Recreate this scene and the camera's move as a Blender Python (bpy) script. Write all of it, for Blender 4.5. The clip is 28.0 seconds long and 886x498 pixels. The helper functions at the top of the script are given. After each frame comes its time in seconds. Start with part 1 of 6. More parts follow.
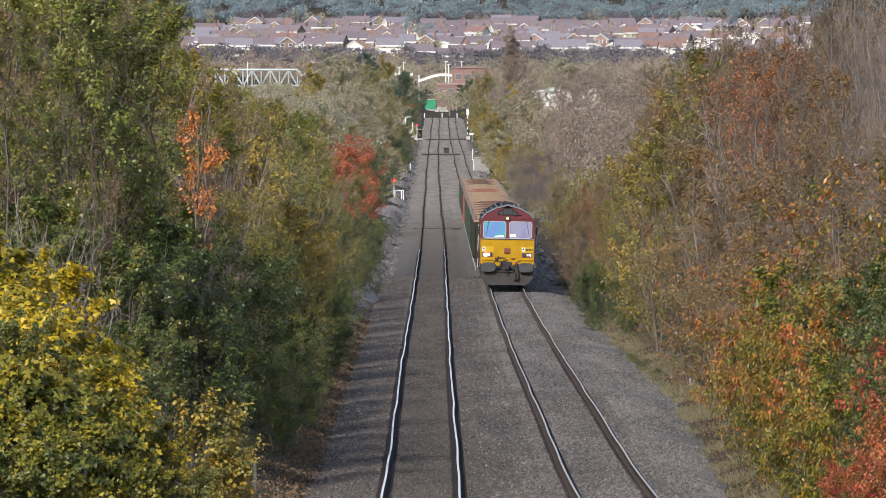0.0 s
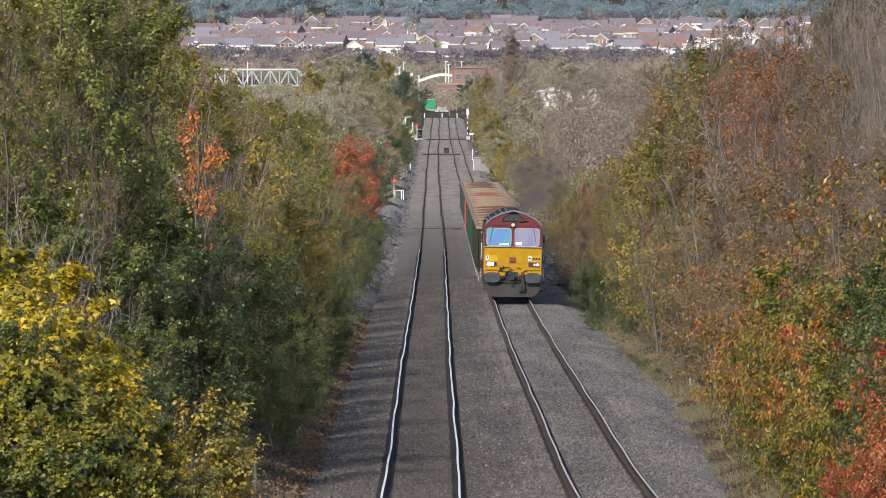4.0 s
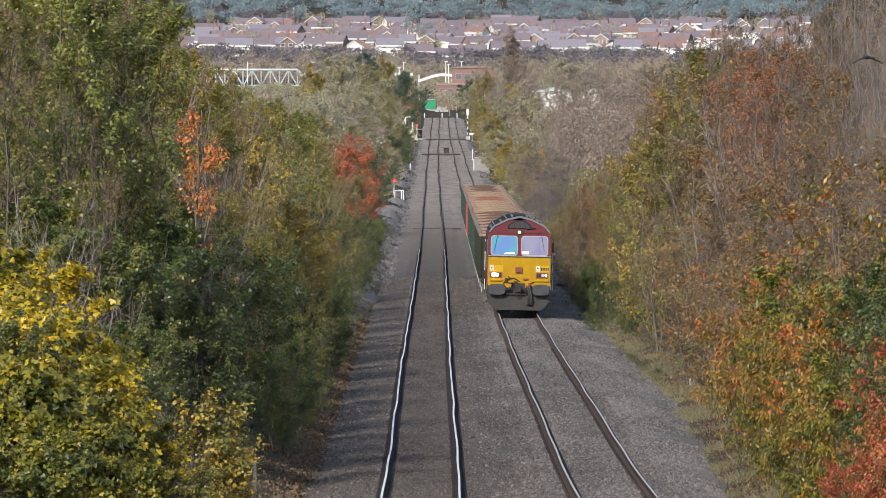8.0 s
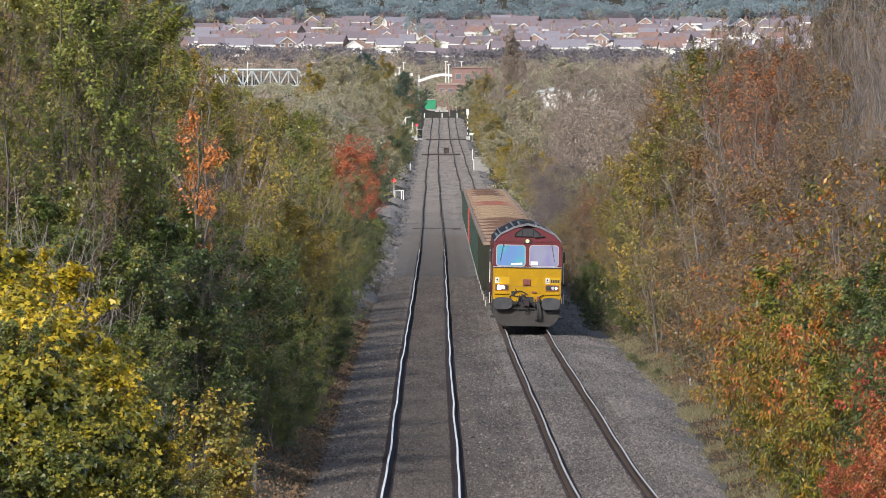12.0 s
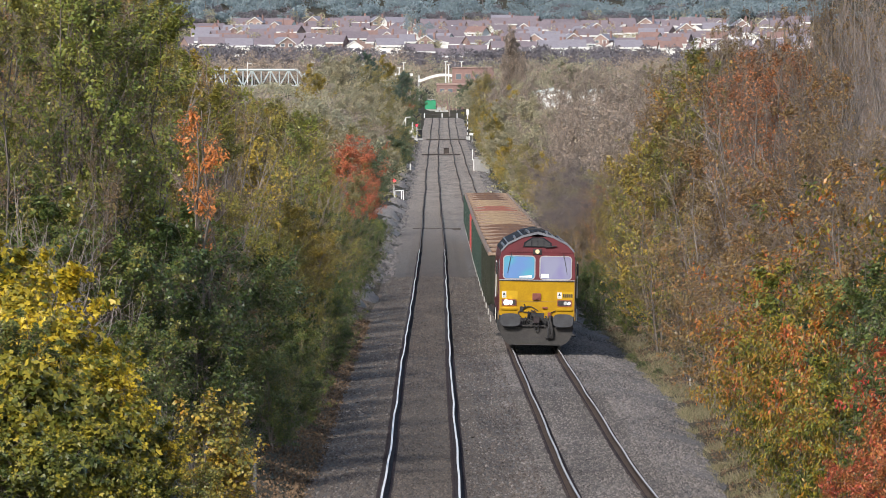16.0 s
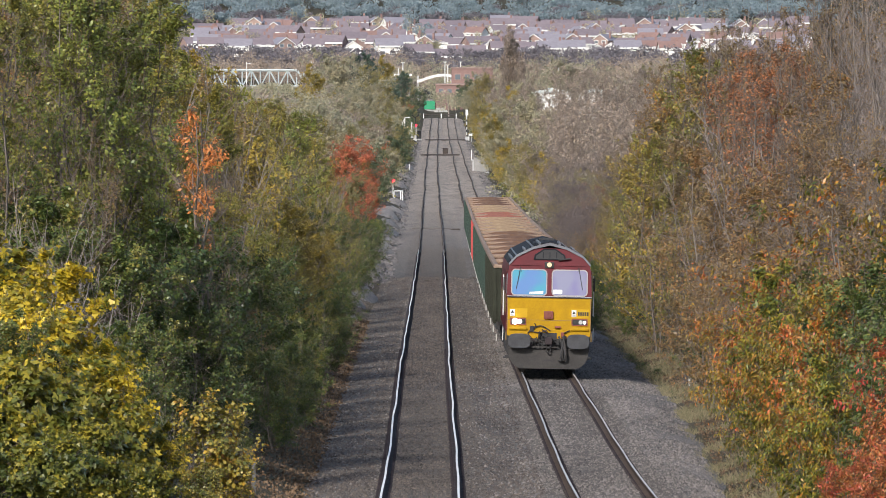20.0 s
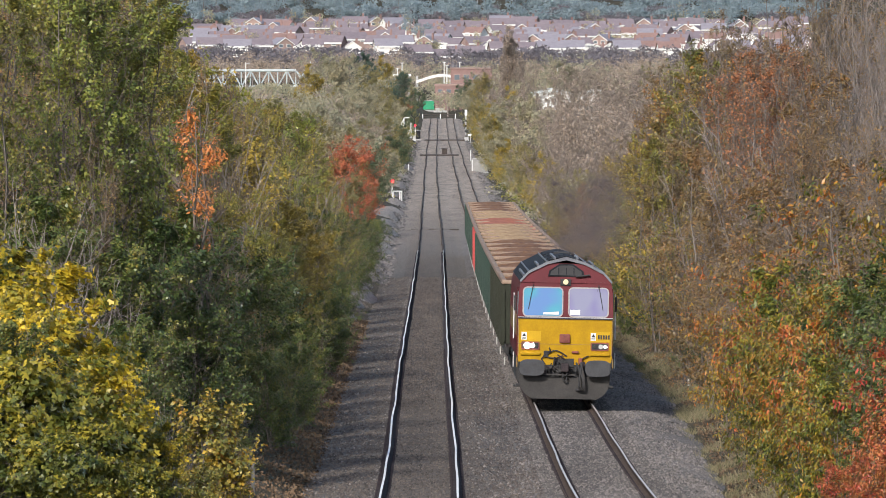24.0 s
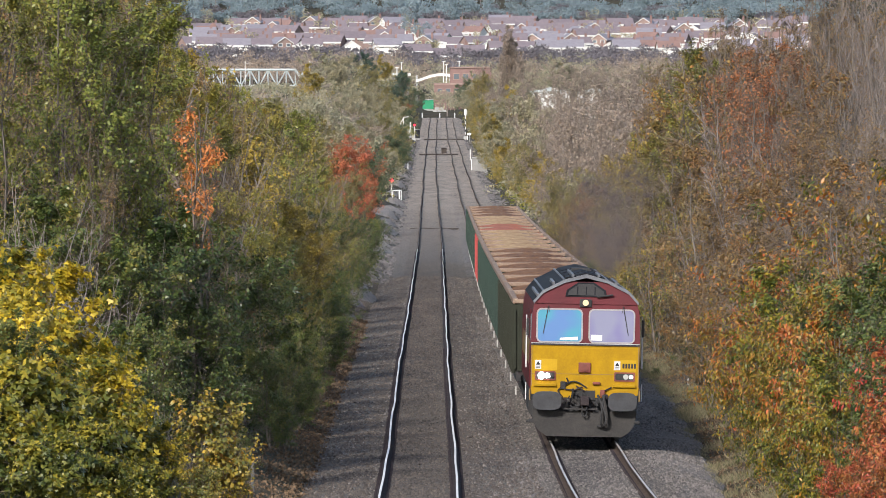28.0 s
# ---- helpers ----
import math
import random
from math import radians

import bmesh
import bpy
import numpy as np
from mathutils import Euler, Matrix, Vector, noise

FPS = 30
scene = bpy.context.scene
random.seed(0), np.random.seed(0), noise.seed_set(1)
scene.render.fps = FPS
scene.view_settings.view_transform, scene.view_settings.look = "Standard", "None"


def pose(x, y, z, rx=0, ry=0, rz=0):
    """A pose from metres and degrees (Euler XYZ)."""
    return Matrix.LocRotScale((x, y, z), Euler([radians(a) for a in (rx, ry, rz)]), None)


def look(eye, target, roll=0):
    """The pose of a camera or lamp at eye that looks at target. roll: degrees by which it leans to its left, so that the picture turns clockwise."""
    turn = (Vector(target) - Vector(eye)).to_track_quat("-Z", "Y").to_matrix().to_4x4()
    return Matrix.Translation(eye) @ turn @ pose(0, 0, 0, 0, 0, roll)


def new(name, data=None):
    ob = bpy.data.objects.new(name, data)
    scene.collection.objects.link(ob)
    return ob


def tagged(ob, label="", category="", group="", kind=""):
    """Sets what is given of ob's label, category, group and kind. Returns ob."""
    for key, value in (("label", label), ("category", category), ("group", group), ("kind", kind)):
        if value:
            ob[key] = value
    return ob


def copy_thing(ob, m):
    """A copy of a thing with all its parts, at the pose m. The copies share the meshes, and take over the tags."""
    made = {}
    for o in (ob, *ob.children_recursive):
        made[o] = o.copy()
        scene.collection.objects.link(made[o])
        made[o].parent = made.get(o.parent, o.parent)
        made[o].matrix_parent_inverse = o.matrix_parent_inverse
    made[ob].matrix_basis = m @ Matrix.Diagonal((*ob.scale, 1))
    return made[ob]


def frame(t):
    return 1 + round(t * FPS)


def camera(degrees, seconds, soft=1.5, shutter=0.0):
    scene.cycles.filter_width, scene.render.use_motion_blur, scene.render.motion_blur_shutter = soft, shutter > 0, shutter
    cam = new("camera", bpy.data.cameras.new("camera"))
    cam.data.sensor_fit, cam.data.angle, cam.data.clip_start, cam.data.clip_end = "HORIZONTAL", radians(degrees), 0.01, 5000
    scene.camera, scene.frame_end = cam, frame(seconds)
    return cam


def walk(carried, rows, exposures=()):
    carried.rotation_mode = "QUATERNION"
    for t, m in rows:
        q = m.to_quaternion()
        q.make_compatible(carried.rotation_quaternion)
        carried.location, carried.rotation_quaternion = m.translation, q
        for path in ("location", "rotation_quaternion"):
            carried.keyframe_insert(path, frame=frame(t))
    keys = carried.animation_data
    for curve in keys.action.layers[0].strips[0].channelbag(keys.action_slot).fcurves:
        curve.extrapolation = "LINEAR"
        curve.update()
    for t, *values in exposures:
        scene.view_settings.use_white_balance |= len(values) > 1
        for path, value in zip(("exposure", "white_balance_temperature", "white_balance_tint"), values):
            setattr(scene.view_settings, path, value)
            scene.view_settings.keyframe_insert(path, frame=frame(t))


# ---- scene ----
# ---------------------------------------------------------------- camera
EYE_Z = 8.84
FOCUS = 784 / math.tan(radians(2.5))


def aim(t, dx, dy):
    """A row: the view moved by small sideways and upward amounts."""
    k = 1000 / FOCUS
    return t, look((0, 0, EYE_Z), (-dx * k, 1000, EYE_Z + (dy - 381) * k))


cam = camera(5.0, 28.0, soft=0.65)
walk(cam, [aim(*r) for r in (
    (0, 0, 0), (9, 0, 0), (17, 0, 0.3), (17.6, 0, 0.5), (18, -6, 1), (18.5, -2, 0.5), (19, 2, 1), (19.5, 0, 0), (20, -1.5, 0.8),
    (20.5, -9, -2), (21, -6, -2), (21.5, -3, -1.6), (22.5, -2, 0.5), (23.5, -1, 3), (24, -3, 1.2), (24.5, -3, 0.3), (25, -2.8, 0),
    (25.5, -1.3, -1.5), (26, -1, -1.6), (26.5, -1, -1.6), (27, -2, -3.6), (27.5, -4, -3.4), (28, -4, 0))], [(0, 0.06), (8, 0.08), (17, 0.14), (28, 0.2)])

# ---------------------------------------------------------------- light
SUN_AZ, SUN_EL = radians(-160), radians(29.5)   # azimuth from +y towards +x
world = bpy.data.worlds.new("sky")
scene.world = world
world.use_nodes = True
wn = world.node_tree.nodes
sky = wn.new("ShaderNodeTexSky")
sky.sky_type = "NISHITA"
sky.sun_disc = False
sky.sun_elevation, sky.sun_rotation = SUN_EL, SUN_AZ
sky.air_density, sky.dust_density, sky.ozone_density = 1.0, 1.4, 1.6
world.node_tree.links.new(sky.outputs[0], wn["Background"].inputs[0])
wn["Background"].inputs[1].default_value = 0.175
sun = new("sun", bpy.data.lights.new("sun", "SUN"))
sun.data.energy, sun.data.angle, sun.data.color = 3.6, radians(6), (1.0, 0.965, 0.925)
sun_dir = Vector((math.sin(SUN_AZ) * math.cos(SUN_EL), math.cos(SUN_AZ) * math.cos(SUN_EL), math.sin(SUN_EL)))
sun.matrix_world = look(sun_dir * 100, (0, 0, 0))


# ---------------------------------------------------------------- materials
def mat(name, a, b=None, rough=0.8, metal=0.0, scale=3.0, fine=40.0, bump=0.15, spread=0.25, island=0.0, cells=0.0, along=1.0, paler=None, spec=0.5):
    """Two-tone procedural surface: broad patches, fine grain, a little relief."""
    m = bpy.data.materials.new(name)
    m.use_nodes = True
    n, l = m.node_tree.nodes, m.node_tree.links
    p = n["Principled BSDF"]
    b = b or tuple(c * 0.65 for c in a)
    tc = n.new("ShaderNodeTexCoord")
    n1, n2 = n.new("ShaderNodeTexNoise"), n.new("ShaderNodeTexNoise")
    n1.inputs["Scale"].default_value, n2.inputs["Scale"].default_value = scale, fine
    n1.inputs["Detail"].default_value = 5
    mp = n.new("ShaderNodeMapping")
    mp.inputs["Scale"].default_value = (1, along, 1)
    l.new(tc.outputs["Object"], mp.inputs[0])
    l.new(mp.outputs[0], n1.inputs["Vector"])
    l.new(tc.outputs["Object"], n2.inputs["Vector"])
    ramp = n.new("ShaderNodeValToRGB")
    ramp.color_ramp.elements[0].position, ramp.color_ramp.elements[1].position = 0.5 - spread, 0.5 + spread
    ramp.color_ramp.elements[0].color, ramp.color_ramp.elements[1].color = (*a, 1), (*b, 1)
    mixf = n.new("ShaderNodeMath")
    mixf.operation = "MULTIPLY_ADD"
    l.new(n2.outputs[0], mixf.inputs[0])
    mixf.inputs[1].default_value = 0.5
    sub = n.new("ShaderNodeMath")
    sub.operation = "SUBTRACT"
    l.new(n1.outputs[0], sub.inputs[0])
    sub.inputs[1].default_value = 0.25
    l.new(sub.outputs[0], mixf.inputs[2])
    fac = mixf.outputs[0]
    if island:
        geo = n.new("ShaderNodeNewGeometry")
        mi = n.new("ShaderNodeMix")
        mi.inputs[0].default_value = island
        l.new(fac, mi.inputs[2])
        l.new(geo.outputs["Random Per Island"], mi.inputs[3])
        fac = mi.outputs[0]
    if cells:
        vo = n.new("ShaderNodeTexVoronoi")
        vo.inputs["Scale"].default_value = cells
        l.new(tc.outputs["Object"], vo.inputs["Vector"])
        sep = n.new("ShaderNodeSeparateColor")
        l.new(vo.outputs["Color"], sep.inputs[0])
        mi = n.new("ShaderNodeMix")
        mi.inputs[0].default_value = 0.42
        l.new(fac, mi.inputs[2])
        l.new(sep.outputs[0], mi.inputs[3])
        fac = mi.outputs[0]
    l.new(fac, ramp.inputs[0])
    colour = ramp.outputs[0]
    if paler:
        # distance haze painted in: paler stone further down the line, in ragged patches
        y0, y1, ca, cb = paler
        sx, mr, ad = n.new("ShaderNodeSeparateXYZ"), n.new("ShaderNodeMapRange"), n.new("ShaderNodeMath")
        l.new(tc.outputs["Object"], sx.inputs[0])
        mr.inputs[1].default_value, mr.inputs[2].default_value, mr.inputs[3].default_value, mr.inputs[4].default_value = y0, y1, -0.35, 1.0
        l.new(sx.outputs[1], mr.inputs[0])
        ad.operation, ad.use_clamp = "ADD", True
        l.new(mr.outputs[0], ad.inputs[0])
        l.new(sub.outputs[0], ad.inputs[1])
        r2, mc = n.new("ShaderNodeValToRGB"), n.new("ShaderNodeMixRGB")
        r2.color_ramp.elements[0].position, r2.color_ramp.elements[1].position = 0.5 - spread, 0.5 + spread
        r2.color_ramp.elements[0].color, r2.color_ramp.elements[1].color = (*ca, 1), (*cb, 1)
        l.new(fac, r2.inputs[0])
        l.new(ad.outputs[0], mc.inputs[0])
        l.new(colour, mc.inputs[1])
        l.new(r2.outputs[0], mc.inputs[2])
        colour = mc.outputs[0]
    l.new(colour, p.inputs["Base Color"])
    p.inputs["Roughness"].default_value, p.inputs["Metallic"].default_value = rough, metal
    p.inputs["Specular IOR Level"].default_value = spec
    if bump:
        bp = n.new("ShaderNodeBump")
        bp.inputs["Strength"].default_value, bp.inputs["Distance"].default_value = bump, 0.02
        l.new(vo.outputs["Distance"] if cells else n2.outputs[0], bp.inputs["Height"])
        l.new(bp.outputs[0], p.inputs["Normal"])
    return m


def leaf_mat(name, stops, vary=0.35, through_leaf=0.18):
    """Leaves: each leaf takes one of the colours by chance, each bush leans a little to one side."""
    m = bpy.data.materials.new(name)
    m.use_nodes = True
    n, l = m.node_tree.nodes, m.node_tree.links
    p = n["Principled BSDF"]
    geo, info, tc = n.new("ShaderNodeNewGeometry"), n.new("ShaderNodeObjectInfo"), n.new("ShaderNodeTexCoord")
    no = n.new("ShaderNodeTexNoise")
    no.inputs["Scale"].default_value = 0.9
    l.new(tc.outputs["Object"], no.inputs["Vector"])
    a = n.new("ShaderNodeMath")
    a.operation = "MULTIPLY_ADD"
    l.new(no.outputs[0], a.inputs[0])
    a.inputs[1].default_value = 1.5
    b = n.new("ShaderNodeMath")
    b.operation = "MULTIPLY_ADD"
    l.new(geo.outputs["Random Per Island"], b.inputs[0])
    b.inputs[1].default_value = 0.5
    c = n.new("ShaderNodeMath")
    c.operation = "MULTIPLY_ADD"
    l.new(info.outputs["Random"], c.inputs[0])
    c.inputs[1].default_value, c.inputs[2].default_value = vary, -0.495 - vary / 2
    l.new(c.outputs[0], b.inputs[2])
    l.new(b.outputs[0], a.inputs[2])
    ramp = n.new("ShaderNodeValToRGB")
    e = ramp.color_ramp.elements
    while len(e) < len(stops):
        e.new(0.5)
    for i, col in enumerate(stops):
        e[i].position, e[i].color = i / (len(stops) - 1), (*col, 1)
    l.new(a.outputs[0], ramp.inputs[0])
    l.new(ramp.outputs[0], p.inputs["Base Color"])
    p.inputs["Roughness"].default_value = 0.45
    tr = n.new("ShaderNodeBsdfTranslucent")
    l.new(ramp.outputs[0], tr.inputs[0])
    mx = n.new("ShaderNodeMixShader")
    mx.inputs[0].default_value = through_leaf
    l.new(p.outputs[0], mx.inputs[1])
    l.new(tr.outputs[0], mx.inputs[2])
    l.new(mx.outputs[0], n["Material Output"].inputs[0])
    return m


def glow(name, col, strength):
    m = bpy.data.materials.new(name)
    m.use_nodes = True
    p = m.node_tree.nodes["Principled BSDF"]
    p.inputs["Base Color"].default_value = (*(0.25 * c for c in col), 1)
    p.inputs["Emission Color"].default_value = (*col, 1)
    p.inputs["Emission Strength"].default_value = strength
    return m


# the second, far tone pair of the bed colours imitates distance haze
M_BALLAST = mat("ballast_stone", (0.21, 0.182, 0.16), (0.035, 0.031, 0.028), 0.9, scale=0.9, fine=6, bump=0.6, spread=0.24, cells=14, along=0.08, paler=(520, 1100, (0.45, 0.36, 0.28), (0.10, 0.078, 0.06)))
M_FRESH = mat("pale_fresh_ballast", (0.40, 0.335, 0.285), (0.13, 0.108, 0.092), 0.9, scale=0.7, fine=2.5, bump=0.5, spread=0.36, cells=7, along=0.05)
M_TRACKBED = mat("oily_ballast", (0.095, 0.074, 0.058), (0.022, 0.018, 0.015), 0.9, scale=0.9, fine=6, bump=0.5, spread=0.24, cells=14, along=0.08, paler=(430, 1000, (0.45, 0.36, 0.28), (0.10, 0.078, 0.06)))
# partly grime, partly tree shade put into the colour
M_GREYBED = mat("grimy_shaded_ballast", (0.13, 0.112, 0.096), (0.026, 0.023, 0.02), 0.9, scale=0.9, fine=6, bump=0.6, spread=0.24, cells=14, along=0.08, paler=(430, 1000, (0.45, 0.36, 0.28), (0.10, 0.078, 0.06)))
M_STONE = mat("loose_stone", (0.30, 0.257, 0.224), (0.043, 0.038, 0.035), 0.9, scale=0.9, fine=30, bump=0.2, spread=0.30, island=0.45, along=0.08)
# oily between the left rails; elsewhere its darkness paints tree shade
M_STONE_DARK = mat("oily_shaded_stone", (0.175, 0.138, 0.11), (0.035, 0.029, 0.026), 0.9, scale=0.9, fine=30, bump=0.2, spread=0.30, island=0.45, along=0.08)
M_LITTER = mat("fallen_leaves", (0.19, 0.12, 0.068), (0.075, 0.05, 0.032), 0.9, bump=0, island=0.9, spread=0.4)
M_SOIL = mat("leafy_soil", (0.10, 0.078, 0.052), (0.042, 0.042, 0.026), 0.95, scale=0.15, fine=12, bump=0.5, spec=0.1)
M_SLEEPER = mat("weathered_sleeper", (0.11, 0.092, 0.075), (0.045, 0.038, 0.033), 0.9, scale=1.5, fine=30, bump=0.3)
M_RUST = mat("rail_rust", (0.068, 0.054, 0.054), (0.032, 0.027, 0.030), 0.9, scale=2, fine=30, spec=0.05)
# near-white base paints the sky's shine onto the left rail heads
M_RAIL = mat("rail_with_painted_shine", (0.86, 0.83, 0.79), (0.76, 0.73, 0.69), 0.6, 0.1, scale=0.3, fine=8, bump=0.02, spec=0.3)
M_RAIL_DULL = mat("worn_rail", (0.62, 0.57, 0.52), (0.40, 0.35, 0.31), 0.5, 0.35, scale=0.3, fine=8, bump=0.02)
M_WEB = mat("brown_rail_web", (0.115, 0.083, 0.066), (0.06, 0.045, 0.037), 0.9, scale=2, fine=30, spec=0.05)
# dark copy for far rail heads, where no shine is seen
M_RAIL_FAR = mat("shineless_rail_head", (0.10, 0.075, 0.06), (0.055, 0.042, 0.036), 0.7, 0.2, scale=0.3, fine=8, bump=0.02)
M_BARK = mat("bark", (0.24, 0.20, 0.17), (0.11, 0.09, 0.075), 0.9, scale=4, fine=30, bump=0.4)
M_TWIG = mat("twig_bark", (0.235, 0.175, 0.14), (0.10, 0.076, 0.06), 0.9, scale=2, fine=20, bump=0, island=0.6)
M_TWIG_GREY = mat("grey_twig_bark", (0.31, 0.26, 0.235), (0.165, 0.135, 0.12), 0.9, scale=2, fine=20, bump=0, island=0.6)
# far twigs: bark tone lightened to paint in distance haze
M_TWIG_FAR = mat("hazed_brown_twig", (0.34, 0.265, 0.21), (0.19, 0.145, 0.115), 0.9, scale=2, fine=20, bump=0, island=0.6)
M_MAROON = mat("maroon_paint", (0.118, 0.010, 0.016), (0.078, 0.008, 0.012), 0.5, scale=1.5, fine=25, bump=0.03, spec=0.2)
M_YELLOW = mat("yellow_paint", (0.45, 0.255, 0.003), (0.33, 0.18, 0.004), 0.62, scale=2.5, fine=25, bump=0.03, spec=0.2)
M_ROOF = mat("sooty_roof", (0.026, 0.026, 0.031), (0.011, 0.011, 0.013), 0.7, scale=1.5, fine=20, spec=0.06)
M_STEELD = mat("worn_highlit_edge", (0.16, 0.165, 0.18), (0.085, 0.085, 0.095), 0.5, scale=1.5, fine=20, spec=0.3)
M_BLACK = mat("grimy_black", (0.035, 0.033, 0.034), (0.018, 0.017, 0.017), 0.75, scale=3, fine=30)
M_PLOW = mat("dusty_black_steel", (0.05, 0.044, 0.04), (0.022, 0.02, 0.019), 0.75, scale=2.5, fine=30)
M_RUBBER = mat("worn_rubber", (0.05, 0.05, 0.055), (0.03, 0.03, 0.033), 0.65, scale=5, fine=30)
M_WHITE = mat("white_paint", (0.78, 0.77, 0.74), (0.6, 0.58, 0.55), 0.6, scale=2, fine=20, bump=0.03)
M_GOLD = mat("gold_band", (0.26, 0.16, 0.05), (0.16, 0.10, 0.04), 0.5, scale=2, fine=20)
M_PLATE = mat("clean_yellow_plate", (0.54, 0.325, 0.012), (0.45, 0.265, 0.012), 0.6, scale=2.5, fine=25, bump=0.02, spec=0.2)
M_REDBOX = mat("faded_red", (0.24, 0.055, 0.035), (0.13, 0.035, 0.025), 0.6, scale=3, fine=20)
M_LAMP = glow("headlight_glow", (1.0, 0.95, 0.86), 14.0)
M_MARK = glow("marker_glow", (1.0, 0.74, 0.44), 0.8)
M_RED = glow("red_signal_glow", (1.0, 0.03, 0.05), 3.0)
M_GREEN_W = mat("green_wagon_paint", (0.038, 0.066, 0.052), (0.025, 0.037, 0.031), 0.7, scale=1.2, fine=20, spec=0.25)
M_OLIVE_W = mat("grimy_olive_paint", (0.038, 0.042, 0.029), (0.024, 0.023, 0.017), 0.8, scale=1.2, fine=20, spec=0.2)
M_RED_W = mat("red_wagon_paint", (0.42, 0.05, 0.045), (0.28, 0.04, 0.035), 0.6, scale=1.2, fine=20)
M_RIM = mat("scuffed_rim", (0.34, 0.24, 0.17), (0.16, 0.10, 0.07), 0.8, scale=1.5, fine=20)
M_DIRT = mat("brown_spoil", (0.27, 0.125, 0.05), (0.075, 0.032, 0.018), 0.95, scale=0.5, fine=8, bump=0.5, spread=0.26, along=2.2)
M_SAND = mat("pale_sand", (0.54, 0.37, 0.19), (0.24, 0.12, 0.055), 0.95, scale=0.5, fine=8, bump=0.4, spread=0.24, along=2.2)
M_REDSOIL = mat("red_rubble", (0.42, 0.13, 0.07), (0.24, 0.08, 0.05), 0.95, scale=1.2, fine=8, bump=0.4)
M_SOOT = mat("soot", (0.15, 0.118, 0.108), (0.10, 0.082, 0.076), 1.0, bump=0)
M_BRICK = mat("red_brick", (0.27, 0.165, 0.145), (0.21, 0.13, 0.118), 0.9, scale=1, fine=10)
M_BRICK2 = mat("orange_brick", (0.34, 0.235, 0.20), (0.27, 0.19, 0.165), 0.9, scale=1, fine=10)
M_RENDER = mat("pale_render", (0.80, 0.78, 0.74), (0.68, 0.66, 0.63), 0.9, scale=0.6, fine=10, bump=0.05)
# roof tones raised and greyed: distance haze put into the colour
M_TILE = mat("hazed_brown_tile", (0.23, 0.185, 0.198), (0.175, 0.142, 0.155), 0.8, scale=0.6, fine=8)
M_TILE2 = mat("hazed_slate", (0.27, 0.248, 0.275), (0.215, 0.197, 0.222), 0.75, scale=0.6, fine=8)
M_TILE3 = mat("hazed_red_tile", (0.28, 0.17, 0.14), (0.21, 0.13, 0.115), 0.8, scale=0.6, fine=8)
M_STEELW = mat("pale_painted_steel", (0.54, 0.58, 0.565), (0.42, 0.455, 0.45), 0.6, scale=0.5, fine=8)
M_CONC = mat("pale_concrete", (0.50, 0.49, 0.46), (0.34, 0.33, 0.31), 0.9, scale=1, fine=15)
M_HUT = mat("stained_concrete", (0.33, 0.315, 0.295), (0.21, 0.20, 0.19), 0.9, scale=1, fine=15)
M_GREENBOX = mat("green_cabin_paint", (0.02, 0.30, 0.14), (0.015, 0.22, 0.10), 0.5, scale=0.6, fine=10)
M_TIMBER = mat("dark_timber", (0.07, 0.055, 0.045), (0.04, 0.03, 0.027), 0.9, scale=2, fine=20)
M_FRAME = mat("grey_window_seal", (0.34, 0.31, 0.31), (0.22, 0.20, 0.20), 0.6, scale=2, fine=20, bump=0.02)
M_POST = mat("grey_weathered_wood", (0.13, 0.12, 0.105), (0.075, 0.07, 0.062), 0.9, scale=3, fine=30)
M_GRASS = mat("dry_grass", (0.30, 0.245, 0.145), (0.13, 0.125, 0.058), 0.9, scale=0.5, fine=10, bump=0, island=0.6)
M_CROW = mat("black_feathers", (0.025, 0.025, 0.03), (0.015, 0.015, 0.018), 0.5, scale=6, fine=40)


def pane_mat(name, tint, other=None, rough=0.06):
    m = bpy.data.materials.new(name)
    m.use_nodes = True
    n, l = m.node_tree.nodes, m.node_tree.links
    p = n["Principled BSDF"]
    p.inputs["Base Color"].default_value = (*tint, 1)
    p.inputs["Roughness"].default_value = rough
    p.inputs["Specular IOR Level"].default_value = 0.5
    if other:
        tc, no, ramp = n.new("ShaderNodeTexCoord"), n.new("ShaderNodeTexNoise"), n.new("ShaderNodeValToRGB")
        no.inputs["Scale"].default_value, no.inputs["Detail"].default_value = 1.7, 1.0
        ramp.color_ramp.elements[0].position, ramp.color_ramp.elements[1].position = 0.38, 0.62
        ramp.color_ramp.elements[0].color, ramp.color_ramp.elements[1].color = (*tint, 1), (*other, 1)
        l.new(tc.outputs["Object"], no.inputs["Vector"])
        l.new(no.outputs[0], ramp.inputs[0])
        l.new(ramp.outputs[0], p.inputs["Base Color"])
    return m


M_PANE = pane_mat("window_glass", (0.13, 0.15, 0.17))
# windscreens: reflected tones painted into the base colour, blended by noise
M_PANE_BLUE = pane_mat("blue_reflection_glass", (0.06, 0.27, 0.36), (0.09, 0.19, 0.40))
M_PANE_LILAC = pane_mat("lilac_reflection_glass", (0.21, 0.21, 0.30), (0.17, 0.15, 0.30))

L_GREEN = leaf_mat("dark_green_leaf", ((0.02, 0.036, 0.011), (0.055, 0.085, 0.02), (0.12, 0.145, 0.032), (0.27, 0.225, 0.05)))
L_OLIVE = leaf_mat("olive_leaf", ((0.078, 0.10, 0.028), (0.185, 0.185, 0.042), (0.32, 0.265, 0.05), (0.47, 0.325, 0.052)))
L_LIME = leaf_mat("lime_leaf", ((0.095, 0.13, 0.03), (0.18, 0.21, 0.045), (0.285, 0.28, 0.052), (0.40, 0.345, 0.06)))
